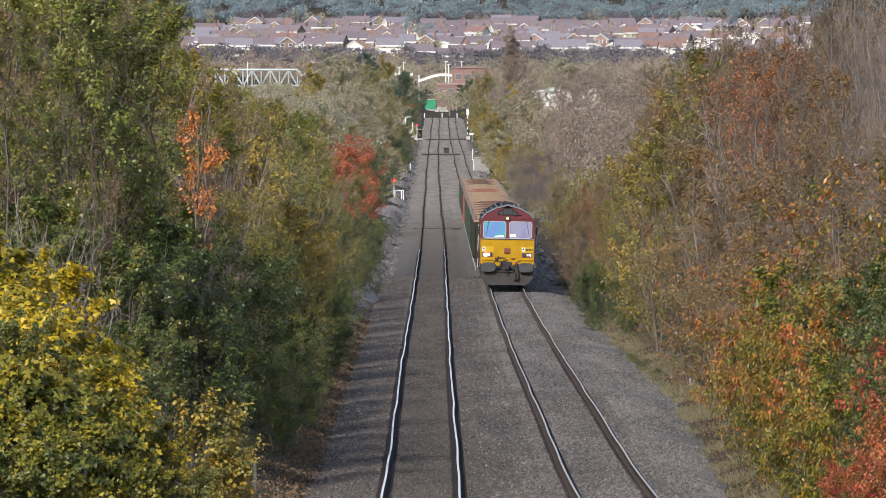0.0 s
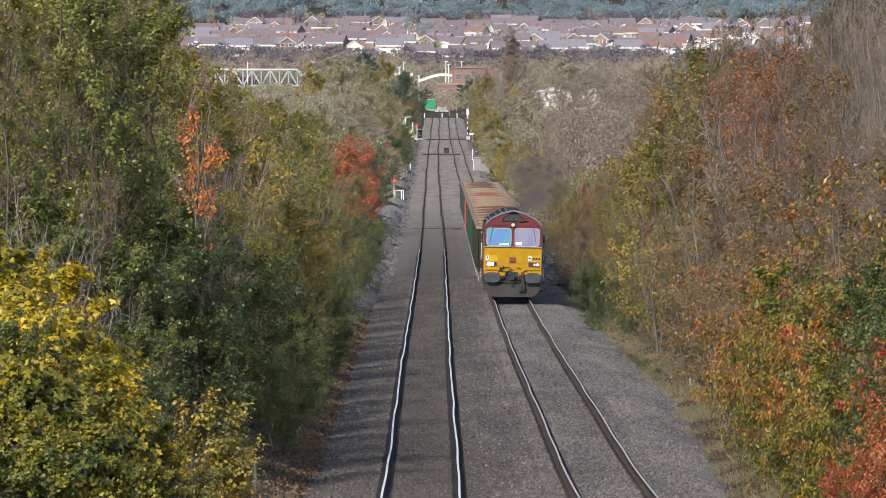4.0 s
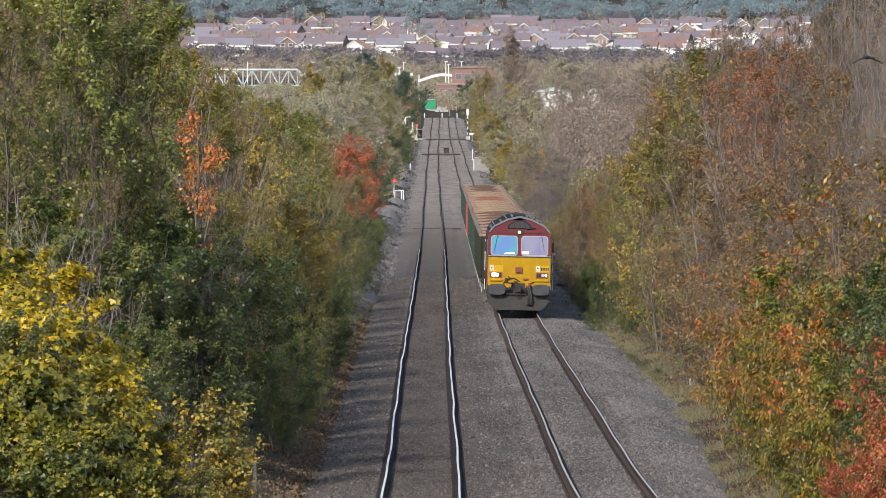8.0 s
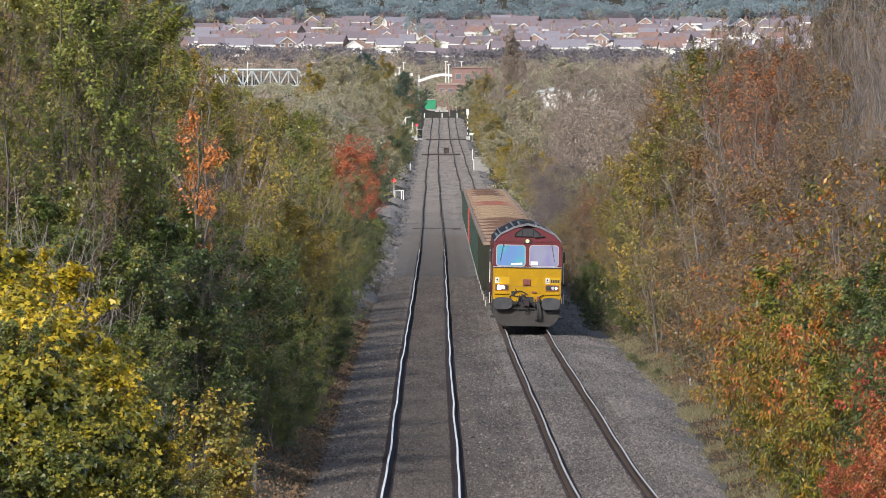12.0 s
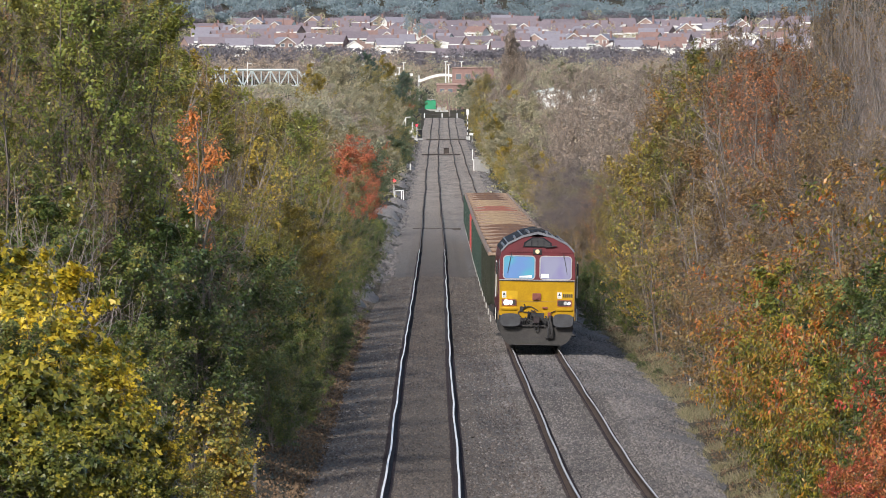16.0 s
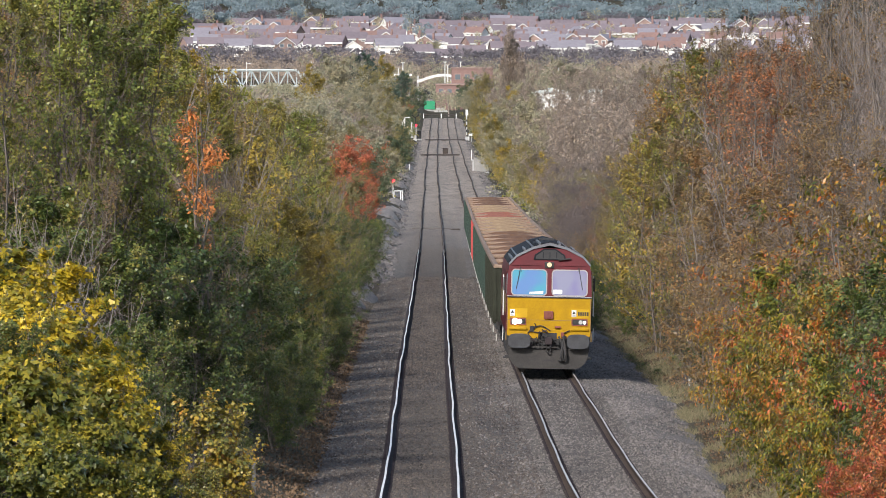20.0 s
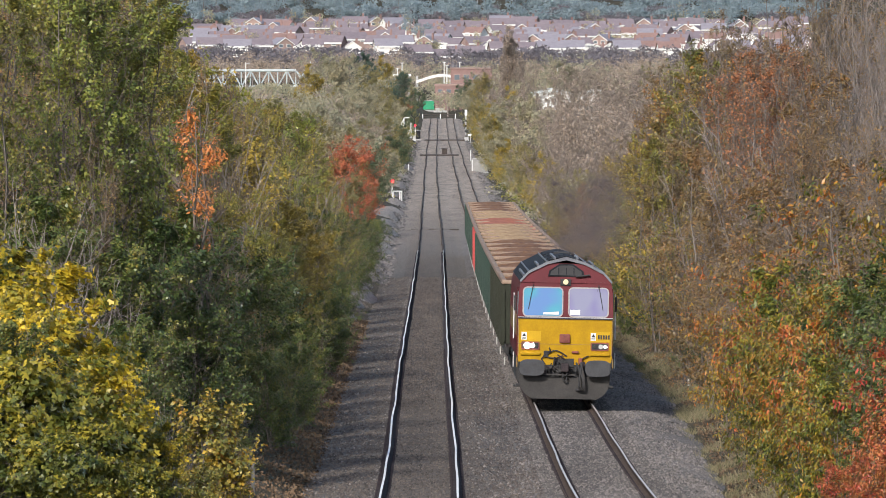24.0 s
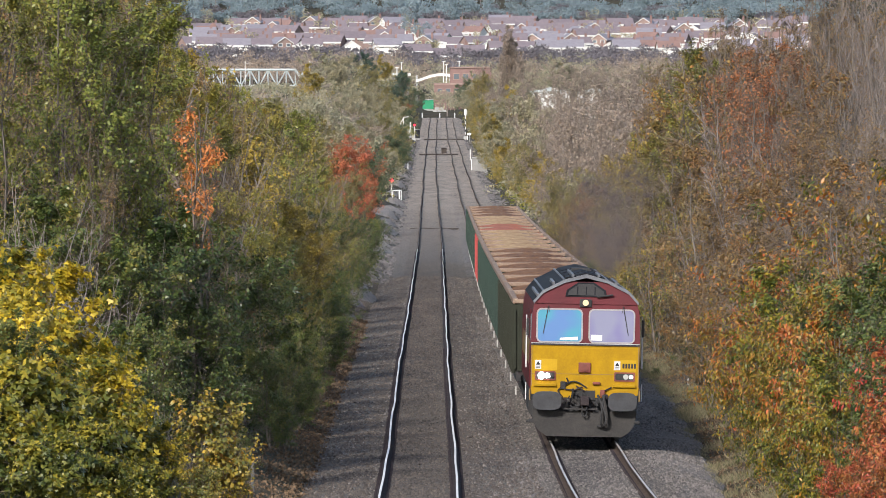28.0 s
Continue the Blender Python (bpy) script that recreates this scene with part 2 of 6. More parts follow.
L_GOLD = leaf_mat("golden_leaf", ((0.12, 0.12, 0.03), (0.25, 0.19, 0.04), (0.38, 0.27, 0.045), (0.52, 0.36, 0.06)))
L_YELLOW = leaf_mat("yellow_leaf", ((0.045, 0.065, 0.012), (0.13, 0.135, 0.018), (0.34, 0.265, 0.022), (0.55, 0.39, 0.025), (0.66, 0.47, 0.03)))
L_ORANGE = leaf_mat("orange_leaf", ((0.051, 0.074, 0.017), (0.12, 0.129, 0.02), (0.248, 0.198, 0.026), (0.396, 0.23, 0.033), (0.497, 0.175, 0.035), (0.497, 0.11, 0.03)), vary=0.35)
L_LEAFY = leaf_mat("mixed_bush_leaf", ((0.04, 0.058, 0.012), (0.09, 0.105, 0.018), (0.19, 0.18, 0.024), (0.38, 0.295, 0.03), (0.58, 0.42, 0.035)))
L_CHERRY = leaf_mat("green_cherry_leaf", ((0.035, 0.053, 0.011), (0.088, 0.11, 0.018), (0.176, 0.176, 0.022), (0.334, 0.246, 0.026), (0.44, 0.211, 0.031), (0.493, 0.158, 0.031)))
L_COPSE = leaf_mat("copper_olive_leaf", ((0.08, 0.085, 0.03), (0.16, 0.14, 0.045), (0.28, 0.18, 0.045), (0.38, 0.20, 0.045), (0.44, 0.17, 0.045)))
# these two have distance haze mixed into the leaf colours
L_DISTANT = leaf_mat("hazed_green_leaf", ((0.09, 0.135, 0.085), (0.13, 0.175, 0.10), (0.18, 0.21, 0.11), (0.23, 0.24, 0.12)), through_leaf=0.5)
L_HAZE_OLIVE = leaf_mat("hazed_olive_leaf", ((0.20, 0.205, 0.105), (0.28, 0.255, 0.12), (0.38, 0.31, 0.13), (0.47, 0.365, 0.135)), through_leaf=0.5)
L_AMBER = leaf_mat("amber_leaf", ((0.09, 0.11, 0.03), (0.19, 0.18, 0.04), (0.34, 0.26, 0.045), (0.50, 0.32, 0.04), (0.46, 0.19, 0.04)))
L_RED = leaf_mat("red_leaf", ((0.28, 0.12, 0.06), (0.46, 0.13, 0.06), (0.60, 0.16, 0.08), (0.60, 0.26, 0.10)))
L_SCARLET = leaf_mat("scarlet_cherry_leaf", ((0.085, 0.085, 0.021), (0.289, 0.153, 0.038), (0.476, 0.17, 0.047), (0.51, 0.102, 0.051), (0.459, 0.064, 0.043)))
L_FLAME = leaf_mat("flame_leaf", ((0.46, 0.17, 0.05), (0.66, 0.24, 0.07), (0.76, 0.31, 0.10), (0.64, 0.36, 0.13)), through_leaf=0.3)
L_BROWN = leaf_mat("russet_leaf", ((0.13, 0.10, 0.06), (0.20, 0.14, 0.06), (0.28, 0.17, 0.06), (0.38, 0.17, 0.06)))
L_RUST = leaf_mat("rust_leaf", ((0.16, 0.10, 0.05), (0.30, 0.14, 0.06), (0.44, 0.16, 0.06), (0.50, 0.20, 0.07)))
# far woods: the pale tones carry painted distance haze
L_FAR = leaf_mat("hazed_bare_wood", ((0.287, 0.238, 0.207), (0.339, 0.273, 0.224), (0.391, 0.301, 0.23), (0.448, 0.331, 0.236)), through_leaf=0.3)
L_PURPLE = leaf_mat("hazed_purplish_wood", ((0.146, 0.132, 0.151), (0.168, 0.15, 0.166), (0.19, 0.168, 0.177), (0.213, 0.185, 0.188)), through_leaf=0.3)
L_HAZEL = leaf_mat("hazed_hazel_leaf", ((0.28, 0.28, 0.19), (0.347, 0.325, 0.213), (0.414, 0.364, 0.23), (0.504, 0.426, 0.258)), through_leaf=0.3)
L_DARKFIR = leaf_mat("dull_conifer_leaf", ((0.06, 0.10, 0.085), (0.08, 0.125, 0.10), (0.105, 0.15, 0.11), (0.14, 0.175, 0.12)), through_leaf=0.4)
L_FIR = leaf_mat("hazed_fir_needle", ((0.196, 0.265, 0.293), (0.236, 0.299, 0.322), (0.276, 0.333, 0.345), (0.322, 0.368, 0.368)), through_leaf=0.3)


# ---------------------------------------------------------------- mesh helpers
def part(name, bm, material, parent=None, label=""):
    me = bpy.data.meshes.new(name)
    bm.to_mesh(me)
    bm.free()
    if material:
        me.materials.append(material)
    ob = new(name, me)
    if parent:
        ob.parent = parent
    if label:
        ob["label"] = label
    return ob


def fast(name, verts, faces, material, parent=None, index=None, smooth=False):
    """Mesh object from arrays: verts (n,3), faces (m,k)."""
    me = bpy.data.meshes.new(name)
    verts, faces = np.asarray(verts, np.float32), np.asarray(faces, np.int32)
    k = faces.shape[1]
    me.vertices.add(len(verts))
    me.vertices.foreach_set("co", verts.ravel())
    me.loops.add(faces.size)
    me.loops.foreach_set("vertex_index", faces.ravel())
    me.polygons.add(len(faces))
    me.polygons.foreach_set("loop_start", np.arange(0, faces.size, k, dtype=np.int32))
    for m in material if isinstance(material, (list, tuple)) else [material]:
        me.materials.append(m)
    if index is not None:
        me.polygons.foreach_set("material_index", np.asarray(index, np.int32))
    if smooth:
        me.polygons.foreach_set("use_smooth", np.ones(len(faces), bool))
    me.update(calc_edges=True)
    me.validate()
    ob = new(name, me)
    if parent:
        ob.parent = parent
    return ob


def box(bm, x0, x1, y0, y1, z0, z1, bevel=0.0):
    vs = [bm.verts.new((x, y, z)) for z in (z0, z1) for y in (y0, y1) for x in (x0, x1)]
    fs = [bm.faces.new([vs[i] for i in q]) for q in ((0, 2, 3, 1), (4, 5, 7, 6), (0, 1, 5, 4), (1, 3, 7, 5), (3, 2, 6, 7), (2, 0, 4, 6))]
    if bevel:
        bmesh.ops.bevel(bm, geom=list({e for f in fs for e in f.edges}), offset=bevel, segments=2, affect="EDGES", profile=0.6)
    return bm


def boxm(*a, bevel=0.0):
    return box(bmesh.new(), *a, bevel=bevel)


def rod(bm, p, q, r, r2=None, n=8, caps=True):
    p, q = Vector(p), Vector(q)
    d = (q - p)
    turn = d.to_track_quat("Z", "Y").to_matrix()
    r2 = r if r2 is None else r2
    rings = []
    for c, rr in ((p, r), (q, r2)):
        rings.append([bm.verts.new(c + turn @ Vector((math.cos(2 * math.pi * i / n) * rr, math.sin(2 * math.pi * i / n) * rr, 0))) for i in range(n)])
    for i in range(n):
        bm.faces.new((rings[0][i], rings[0][(i + 1) % n], rings[1][(i + 1) % n], rings[1][i]))
    if caps:
        bm.faces.new(rings[0][::-1])
        bm.faces.new(rings[1])
    return bm


def rodm(p, q, r, r2=None, n=8):
    return rod(bmesh.new(), p, q, r, r2, n)


def empty(name, label, category, group="", kind=""):
    return tagged(new(name), label, category, group, kind)


def prism(bm, pts, y0, y1):
    """Outline in x, z pushed from y0 to y1."""
    a = [bm.verts.new((x, y0, z)) for x, z in pts]
    b = [bm.verts.new((x, y1, z)) for x, z in pts]
    bm.faces.new(a)
    bm.faces.new(b[::-1])
    for i in range(len(pts)):
        j = (i + 1) % len(pts)
        bm.faces.new((a[j], a[i], b[i], b[j]))
    return bm


def prismm(pts, y0, y1):
    return prism(bmesh.new(), pts, y0, y1)


# ---------------------------------------------------------------- lie of the land
DIST = (0, 193, 233, 265, 300, 383, 467, 610, 730, 1016, 1422, 1802, 2162, 2600)
DROP = (6.4, 8.88, 9.413, 9.722, 10.052, 10.892, 11.727, 12.95, 13.9, 15.9, 17.7, 18.1, 18.3, 18.4)
LEFT_X = (-0.35, -0.42, -0.44, -0.475, -0.515, -0.55, -0.59, -0.65, -0.76, -1.08, -1.44, -1.52, -1.56, -1.6)
RIGHT_X = (4.1, 3.36, 3.285, 3.225, 3.125, 2.985, 2.925, 2.85, 2.78, 2.66, 2.4, 1.95, 1.87, 1.8)


def smooth_curve(xs, ys):
    """Monotone-ish cubic through the points."""
    xs, ys = np.array(xs, float), np.array(ys, float)
    m = np.gradient(ys, xs)

    def f(x):
        x = np.clip(np.asarray(x, float), xs[0], xs[-1])
        i = np.clip(np.searchsorted(xs, x) - 1, 0, len(xs) - 2)
        h = xs[i + 1] - xs[i]
        t = (x - xs[i]) / h
        return ((2 * t**3 - 3 * t**2 + 1) * ys[i] + (t**3 - 2 * t**2 + t) * h * m[i] + (3 * t**2 - 2 * t**3) * ys[i + 1] + (t**3 - t**2) * h * m[i + 1])
    return f


drop_at, left_at, right_at = smooth_curve(DIST, DROP), smooth_curve(DIST, LEFT_X), smooth_curve(DIST, RIGHT_X)


def rail_z(y):
    return EYE_Z - drop_at(y)


def ripple(y, k):
    """Small unevenness of old track."""
    return 0.008 * np.sin(y / 5.3 + k) + 0.01 * np.sin(y / 9.1 + 2.1 * k) + 0.004 * np.sin(y / 3.1 + k * 3) + np.clip((y - 500) / 700, 0, 1) * (0.035 * np.sin(y / 24 + k) + 0.05 * np.sin(y / 57 + 2 * k))


def ground_z(x, y):
    """Formation level, banks rising on both sides, and the far hill."""
    x, y = np.asarray(x, float), np.asarray(y, float)
    z = rail_z(y) - 0.62
    lo, ro = np.maximum(left_at(y) - 3.3 - x, 0), np.maximum(x - right_at(y) - 2.6, 0)
    z = z + np.clip(left_at(y) - 1.5 - x, 0, 0.8) * 0.3 + np.clip(left_at(y) - 2.3 - x, 0, 1) * 0.5
    z = z + np.minimum(lo * 0.2, 1.6) + np.minimum(ro * 0.2, 1.6)
    z = z + (0.06 * np.sin(x * 1.7 + y * 0.31) + 0.05 * np.sin(y * 0.9 - x)) * np.clip((np.maximum(lo, ro) - 0.6) / 2, 0, 1)
    z = z + np.interp(y, (2600, 3300, 3600, 3860, 4300, 4570, 4700, 5000, 5600), (0, 1.5, 4.5, 8.2, 13.6, 18.4, 23.5, 39, 60))
    return z


def build_ground():
    ys = np.concatenate((np.arange(-220, 140, 40), np.arange(140, 420, 1.5), np.arange(420, 1000, 5), np.arange(1000, 2600, 25), np.arange(2600, 5600, 60)))
    xs = np.concatenate((np.array((-900, -500, -250, -120, -60, -35)), np.arange(-24, 26, 0.8), np.array((36, 60, 120, 250, 500, 900))))
    gx, gy = np.meshgrid(xs, ys)
    v = np.stack((gx, gy, ground_z(gx, gy)), -1).reshape(-1, 3)
    nx, i = len(xs), np.arange(len(ys) - 1)[:, None] * len(xs) + np.arange(len(xs) - 1)[None]
    f = np.stack((i, i + 1, i + nx + 1, i + nx), -1).reshape(-1, 4)
    tagged(fast("ground", v, f, M_SOIL, smooth=True), "leaf-strewn brown soil of the railway banks", "ground", kind="structure")


def strip(name, section, y0, y1, step, centre, mats, index=None, wob=0.0, smooth=True):
    """Pushes a section (x, z from rail level) along a track."""
    ys = np.concatenate((np.arange(y0, min(y1, 500), step), np.arange(500, y1, step * 5) if y1 > 500 else [], [y1]))
    s = np.array(section, float)
    v = np.zeros((len(ys), len(s), 3))
    c = centre(ys) if callable(centre) else centre
    dx, dz = (ripple(ys, wob) * 1.0, ripple(ys, wob + 5) * 0.5) if wob else (0 * ys, 0 * ys)
    v[:, :, 0] = (c + dx)[:, None] + s[:, 0]
    v[:, :, 1] = ys[:, None]
    v[:, :, 2] = (rail_z(ys) + dz)[:, None] + s[:, 1]
    n = len(s)
    i = np.arange(len(ys) - 1)[:, None] * n + np.arange(n - 1)[None]
    f = np.stack((i, i + n, i + n + 1, i + 1), -1).reshape(-1, 4)
    idx = np.tile(index, len(ys) - 1) if index is not None else None
    return fast(name, v.reshape(-1, 3), f, mats, index=idx, smooth=smooth)


def on_rail(y, fn):
    """Pose of something that sits on a line at y."""
    yaw = math.degrees(math.atan2(-(float(fn(y + 8)) - float(fn(y - 8))), 16))
    pitch = math.degrees(math.atan2(float(rail_z(y + 8)) - float(rail_z(y - 8)), 16))
    return pose(float(fn(y)), y, float(rail_z(y)), pitch, 0, yaw)


def build_track():
    y0, y1 = 120, 2236
    ys = np.concatenate((np.arange(y0, 500, 0.6), np.arange(500, 1000, 2), np.arange(1000, y1, 5), [y1]))
    # ballast: one bed under both lines, shouldered at its edges, slightly dished between them
    ln, rn = left_at(ys), right_at(ys)
    wide = np.interp(ys, (190, 285, 420, 700), (0.0, 1.1, 0.7, 0.2))
    cols = [(ln - 2.9, -0.5), (ln - 2.4, -0.3), (ln - 1.9, -0.23), (ln - 1.3, -0.184), (ln - 0.72, -0.182), (ln, -0.19), (ln + 0.72, -0.182), (ln + 1.3, -0.184),
            ((ln + rn) / 2 - 0.2, -0.25), ((ln + rn) / 2 + 0.2, -0.25), (rn - 1.3, -0.184), (rn - 0.72, -0.182), (rn, -0.182), (rn + 0.72, -0.182), (rn + 1.35, -0.184), (rn + 1.7 + wide * 0.4, -0.22), (rn + 2.2 + wide, -0.45), (rn + 2.9 + wide, -0.75)]
    sway = np.array([0.55 * noise.noise(Vector((q * 0.11, 2.0, 7))) + 0.3 * noise.noise(Vector((q * 0.4, 5.0, 7))) for q in ys])
    cols[:2] = [(cx + sway[::-1] * k, cz) for (cx, cz), k in zip(cols[:2], (1.0, 0.7))]
    cols[-3:] = [(cx + sway * k, cz) for (cx, cz), k in zip(cols[-3:], (0.3, 0.8, 1.0))]
    v = np.zeros((len(ys), len(cols), 3))
    for j, (cx, cz) in enumerate(cols):
        v[:, j, 0], v[:, j, 1] = cx, ys
        v[:, j, 2] = rail_z(ys) + cz + np.array([0.05 * noise.noise(Vector((q * 0.045, j * 0.9, 3))) for q in ys]) * np.clip((ys - 430) / 200, 0, 1)
    n = len(cols)
    i = np.arange(len(ys) - 1)[:, None] * n + np.arange(n - 1)[None]
    f = np.stack((i, i + 1, i + n + 1, i + n), -1).reshape(-1, 4)
    # index 2 darkens the left shoulder and middle strip as painted tree shade
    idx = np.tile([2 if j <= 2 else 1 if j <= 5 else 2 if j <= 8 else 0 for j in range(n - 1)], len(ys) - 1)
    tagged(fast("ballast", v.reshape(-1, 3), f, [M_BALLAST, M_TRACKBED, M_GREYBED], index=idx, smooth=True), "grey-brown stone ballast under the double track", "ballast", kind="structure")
    # loose stones on the nearer part of the bed, each one a small five-cornered lump
    rng = np.random.default_rng(4)
    n = 105000
    sy = 186 + 330 * rng.uniform(0, 1, n) ** 1.5
    sl, sr = left_at(sy) - 2.4 - 0.8 * np.clip((sy - 250) / 60, 0, 1), right_at(sy) + 2.3 + np.interp(sy, (190, 285, 420), (0.0, 1.1, 0.7))
    sx = sl + (sr - sl) * rng.uniform(0, 1, n)
    keep = np.ones(n, bool)
    for c in (left_at(sy), right_at(sy)):
        keep &= np.abs(np.abs(sx - c) - 0.7525) > 0.14
    sx, sy = sx[keep], sy[keep]
    lx, rx, w = left_at(sy), right_at(sy), np.interp(sy, (190, 285, 420, 700), (0.0, 1.1, 0.7, 0.2))
    sz = np.interp(lx - sx, (1.3, 1.9, 2.4), (-0.184, -0.23, -0.3))
    o = sx - rx
    a1, a2 = 1.7 + 0.4 * w, 2.2 + w
    sz = np.where(o > 1.35, np.where(o < a1, -0.184 - 0.036 * (o - 1.35) / (a1 - 1.35), -0.22 - 0.23 * (o - a1) / (a2 - a1)), sz)
    dm, half = np.abs(sx - (lx + rx) / 2), (rx - lx) / 2
    sz = np.where(dm < half - 1.3, -0.25 + 0.066 * np.clip((dm - 0.2) / (half - 1.5), 0, 1), sz)
    sz = np.maximum(rail_z(sy) + sz, np.where(lx - sx > 2.3, ground_z(sx, sy), -99)) - 0.004
    corner = np.array(((1, 1, 0), (-1, 1, 0), (-1, -1, 0), (1, -1, 0), (0, 0, 1)), float)
    tri = np.array(((0, 1, 4), (1, 2, 4), (2, 3, 4), (3, 0, 4)))
    # beside and between the lines the dark stones imitate the left trees' shade
    inside = (np.abs(sx - left_at(sy)) < 0.95 + rng.normal(0, 0.15, len(sx))) | (((np.abs(sx - (lx + rx) / 2 + 0.4) < 1) | (sx < lx - 1)) & (rng.uniform(0, 1, len(sx)) < np.where(sx < lx, 0.9, 0.75)))
    for sel, m, name, lab in ((~inside, M_STONE, "loose_ballast", "loose grey and pale stones on the ballast"), (inside, M_STONE_DARK, "grimy_shaded_stones", "brown grimy stones of the left line, darkened for tree shade at its sides")):
        k = int(sel.sum())
        size = rng.uniform(0.018, 0.034, (k, 1, 1)) * rng.uniform(0.7, 1.3, (k, 1, 3)) * (1, 1, 1.25)
        v = (corner[None] + rng.normal(0, 0.25, (k, 5, 3))) * size
        turn = rng.uniform(0, 6.28, k)
        c, s = np.cos(turn)[:, None], np.sin(turn)[:, None]
        v = np.stack((v[..., 0] * c - v[..., 1] * s, v[..., 0] * s + v[..., 1] * c, v[..., 2]), -1) + np.stack((sx[sel], sy[sel], sz[sel]), -1)[:, None]
        tagged(fast(name, v.reshape(-1, 3), (np.arange(k)[:, None, None] * 5 + tri[None]).reshape(-1, 3), m), lab, "stones", kind="stuff")
    # old clods and lumps along both edges further down the line
    k = 8000
    cy = 500 + 1250 * rng.uniform(0, 1, k) ** 1.5
    side = rng.uniform(0, 1, k) < 0.6
    cx = np.where(side, left_at(cy) - 1.9 - np.abs(rng.normal(0, 0.6, k)), right_at(cy) + 2.0 + np.abs(rng.normal(0, 0.6, k)))
    size = rng.uniform(0.03, 0.13, (k, 1, 1)) * rng.uniform(0.7, 1.5, (k, 1, 3)) * (1.2, 2.5, 1)
    v = (corner[None] + rng.normal(0, 0.3, (k, 5, 3))) * size + np.stack((cx, cy, np.maximum(rail_z(cy) - 0.34, ground_z(cx, cy))), -1)[:, None]
    tagged(fast("edge_rubble", v.reshape(-1, 3), (np.arange(k)[:, None, None] * 5 + tri[None]).reshape(-1, 3), M_STONE), "rubble and clods along the edges of the ballast", "rubble", kind="stuff")
    # sleepers: the nearest as pieces, the rest joined
    bm = boxm(-1.3, 1.3, -0.125, 0.125, -0.3, -0.174, bevel=0.012)
    for k, (fn, lab) in enumerate(((left_at, "left line"), (right_at, "right line"))):
        root = tagged(new("sleeper_row"), "weathered sleepers bedded in the ballast", "sleepers", kind="structure")
        near = [186 + 0.68 * i for i in range(150)]
        if k == 0:
            first = part("sleeper", bm, M_SLEEPER, root)
        for i, y in enumerate(near):
            ob = first if k == 0 and i == 0 else new("sleeper", first.data)
            ob.parent = root
            ob.matrix_basis = on_rail(y, fn)
    sec = [(-0.13, -0.175), (-0.115, -0.15), (-0.012, -0.13), (-0.012, -0.04), (-0.036, -0.03), (-0.036, -0.005), (-0.024, 0), (0.02, 0), (0.036, -0.005), (0.036, -0.03), (0.012, -0.04), (0.012, -0.13), (0.115, -0.15), (0.13, -0.175)]
    ix = [0, 0, 0, 0, 0, 0, 1, 0, 0, 0, 0, 0, 0]
    for k, (fn, steel, web, lab) in enumerate(((left_at, M_RAIL, M_RUST, "bright worn steel running rail with rusty web"), (right_at, M_RAIL_DULL, M_WEB, "brown-tinged steel running rail with rusty web"))):
        for side in (-1, 1):
            # beyond 610 the loss of shine is put into the head colour
            for ya, yb, st, lb in ((y0, 610, steel, lab), (610, y1, M_RAIL_FAR, "running rail in the distance, painted dark where it has no shine")):
                ob = strip("rail", [((a if ya == y0 else max(-0.07, min(0.07, a))) + side * 0.7525, b) for a, b in sec], ya, yb, 0.6, fn, [web if ya == y0 else M_WEB, st], ix, wob=1.0 + k * 2)
                tagged(ob, lb, "rail", "running rails")
                if ya == y0:
                    cy = np.repeat(186 + 0.68 * np.arange(230), 2)
                    cx = fn(cy) + side * 0.7525 + np.tile((-0.105, 0.105), 230)
                    cv = corner[None] * (0.05, 0.07, 0.055) + np.stack((cx, cy, rail_z(cy) - 0.168), -1)[:, None]
                    tagged(fast("rail_fastening", cv.reshape(-1, 3), (np.arange(len(cy))[:, None, None] * 5 + tri[None]).reshape(-1, 3), M_RUST, ob), kind="stuff")


# ---------------------------------------------------------------- trees
def unit(v):
    return v / (np.linalg.norm(v, axis=-1, keepdims=True) + 1e-9)


def tubes(P, Q, r0, r1):
    """Three-sided tapered sticks from P to Q."""
    d = unit(Q - P)
    a = unit(np.cross(d, np.where(np.abs(d[:, 2:3]) > 0.8, [[1.0, 0, 0]], [[0, 0, 1.0]])))
    b = np.cross(d, a)
    vs = []
    for c, r in ((P, r0), (Q, r1)):
        for t in (0, 2.0944, 4.18879):
            vs.append(c + (a * math.cos(t) + b * math.sin(t)) * r[:, None])
    V = np.stack(vs, 1).reshape(-1, 3)
    base = np.arange(len(P))[:, None] * 6
    F = np.concatenate([base + np.array(q) for q in ((0, 1, 4, 3), (1, 2, 5, 4), (2, 0, 3, 5))])
    return V, F


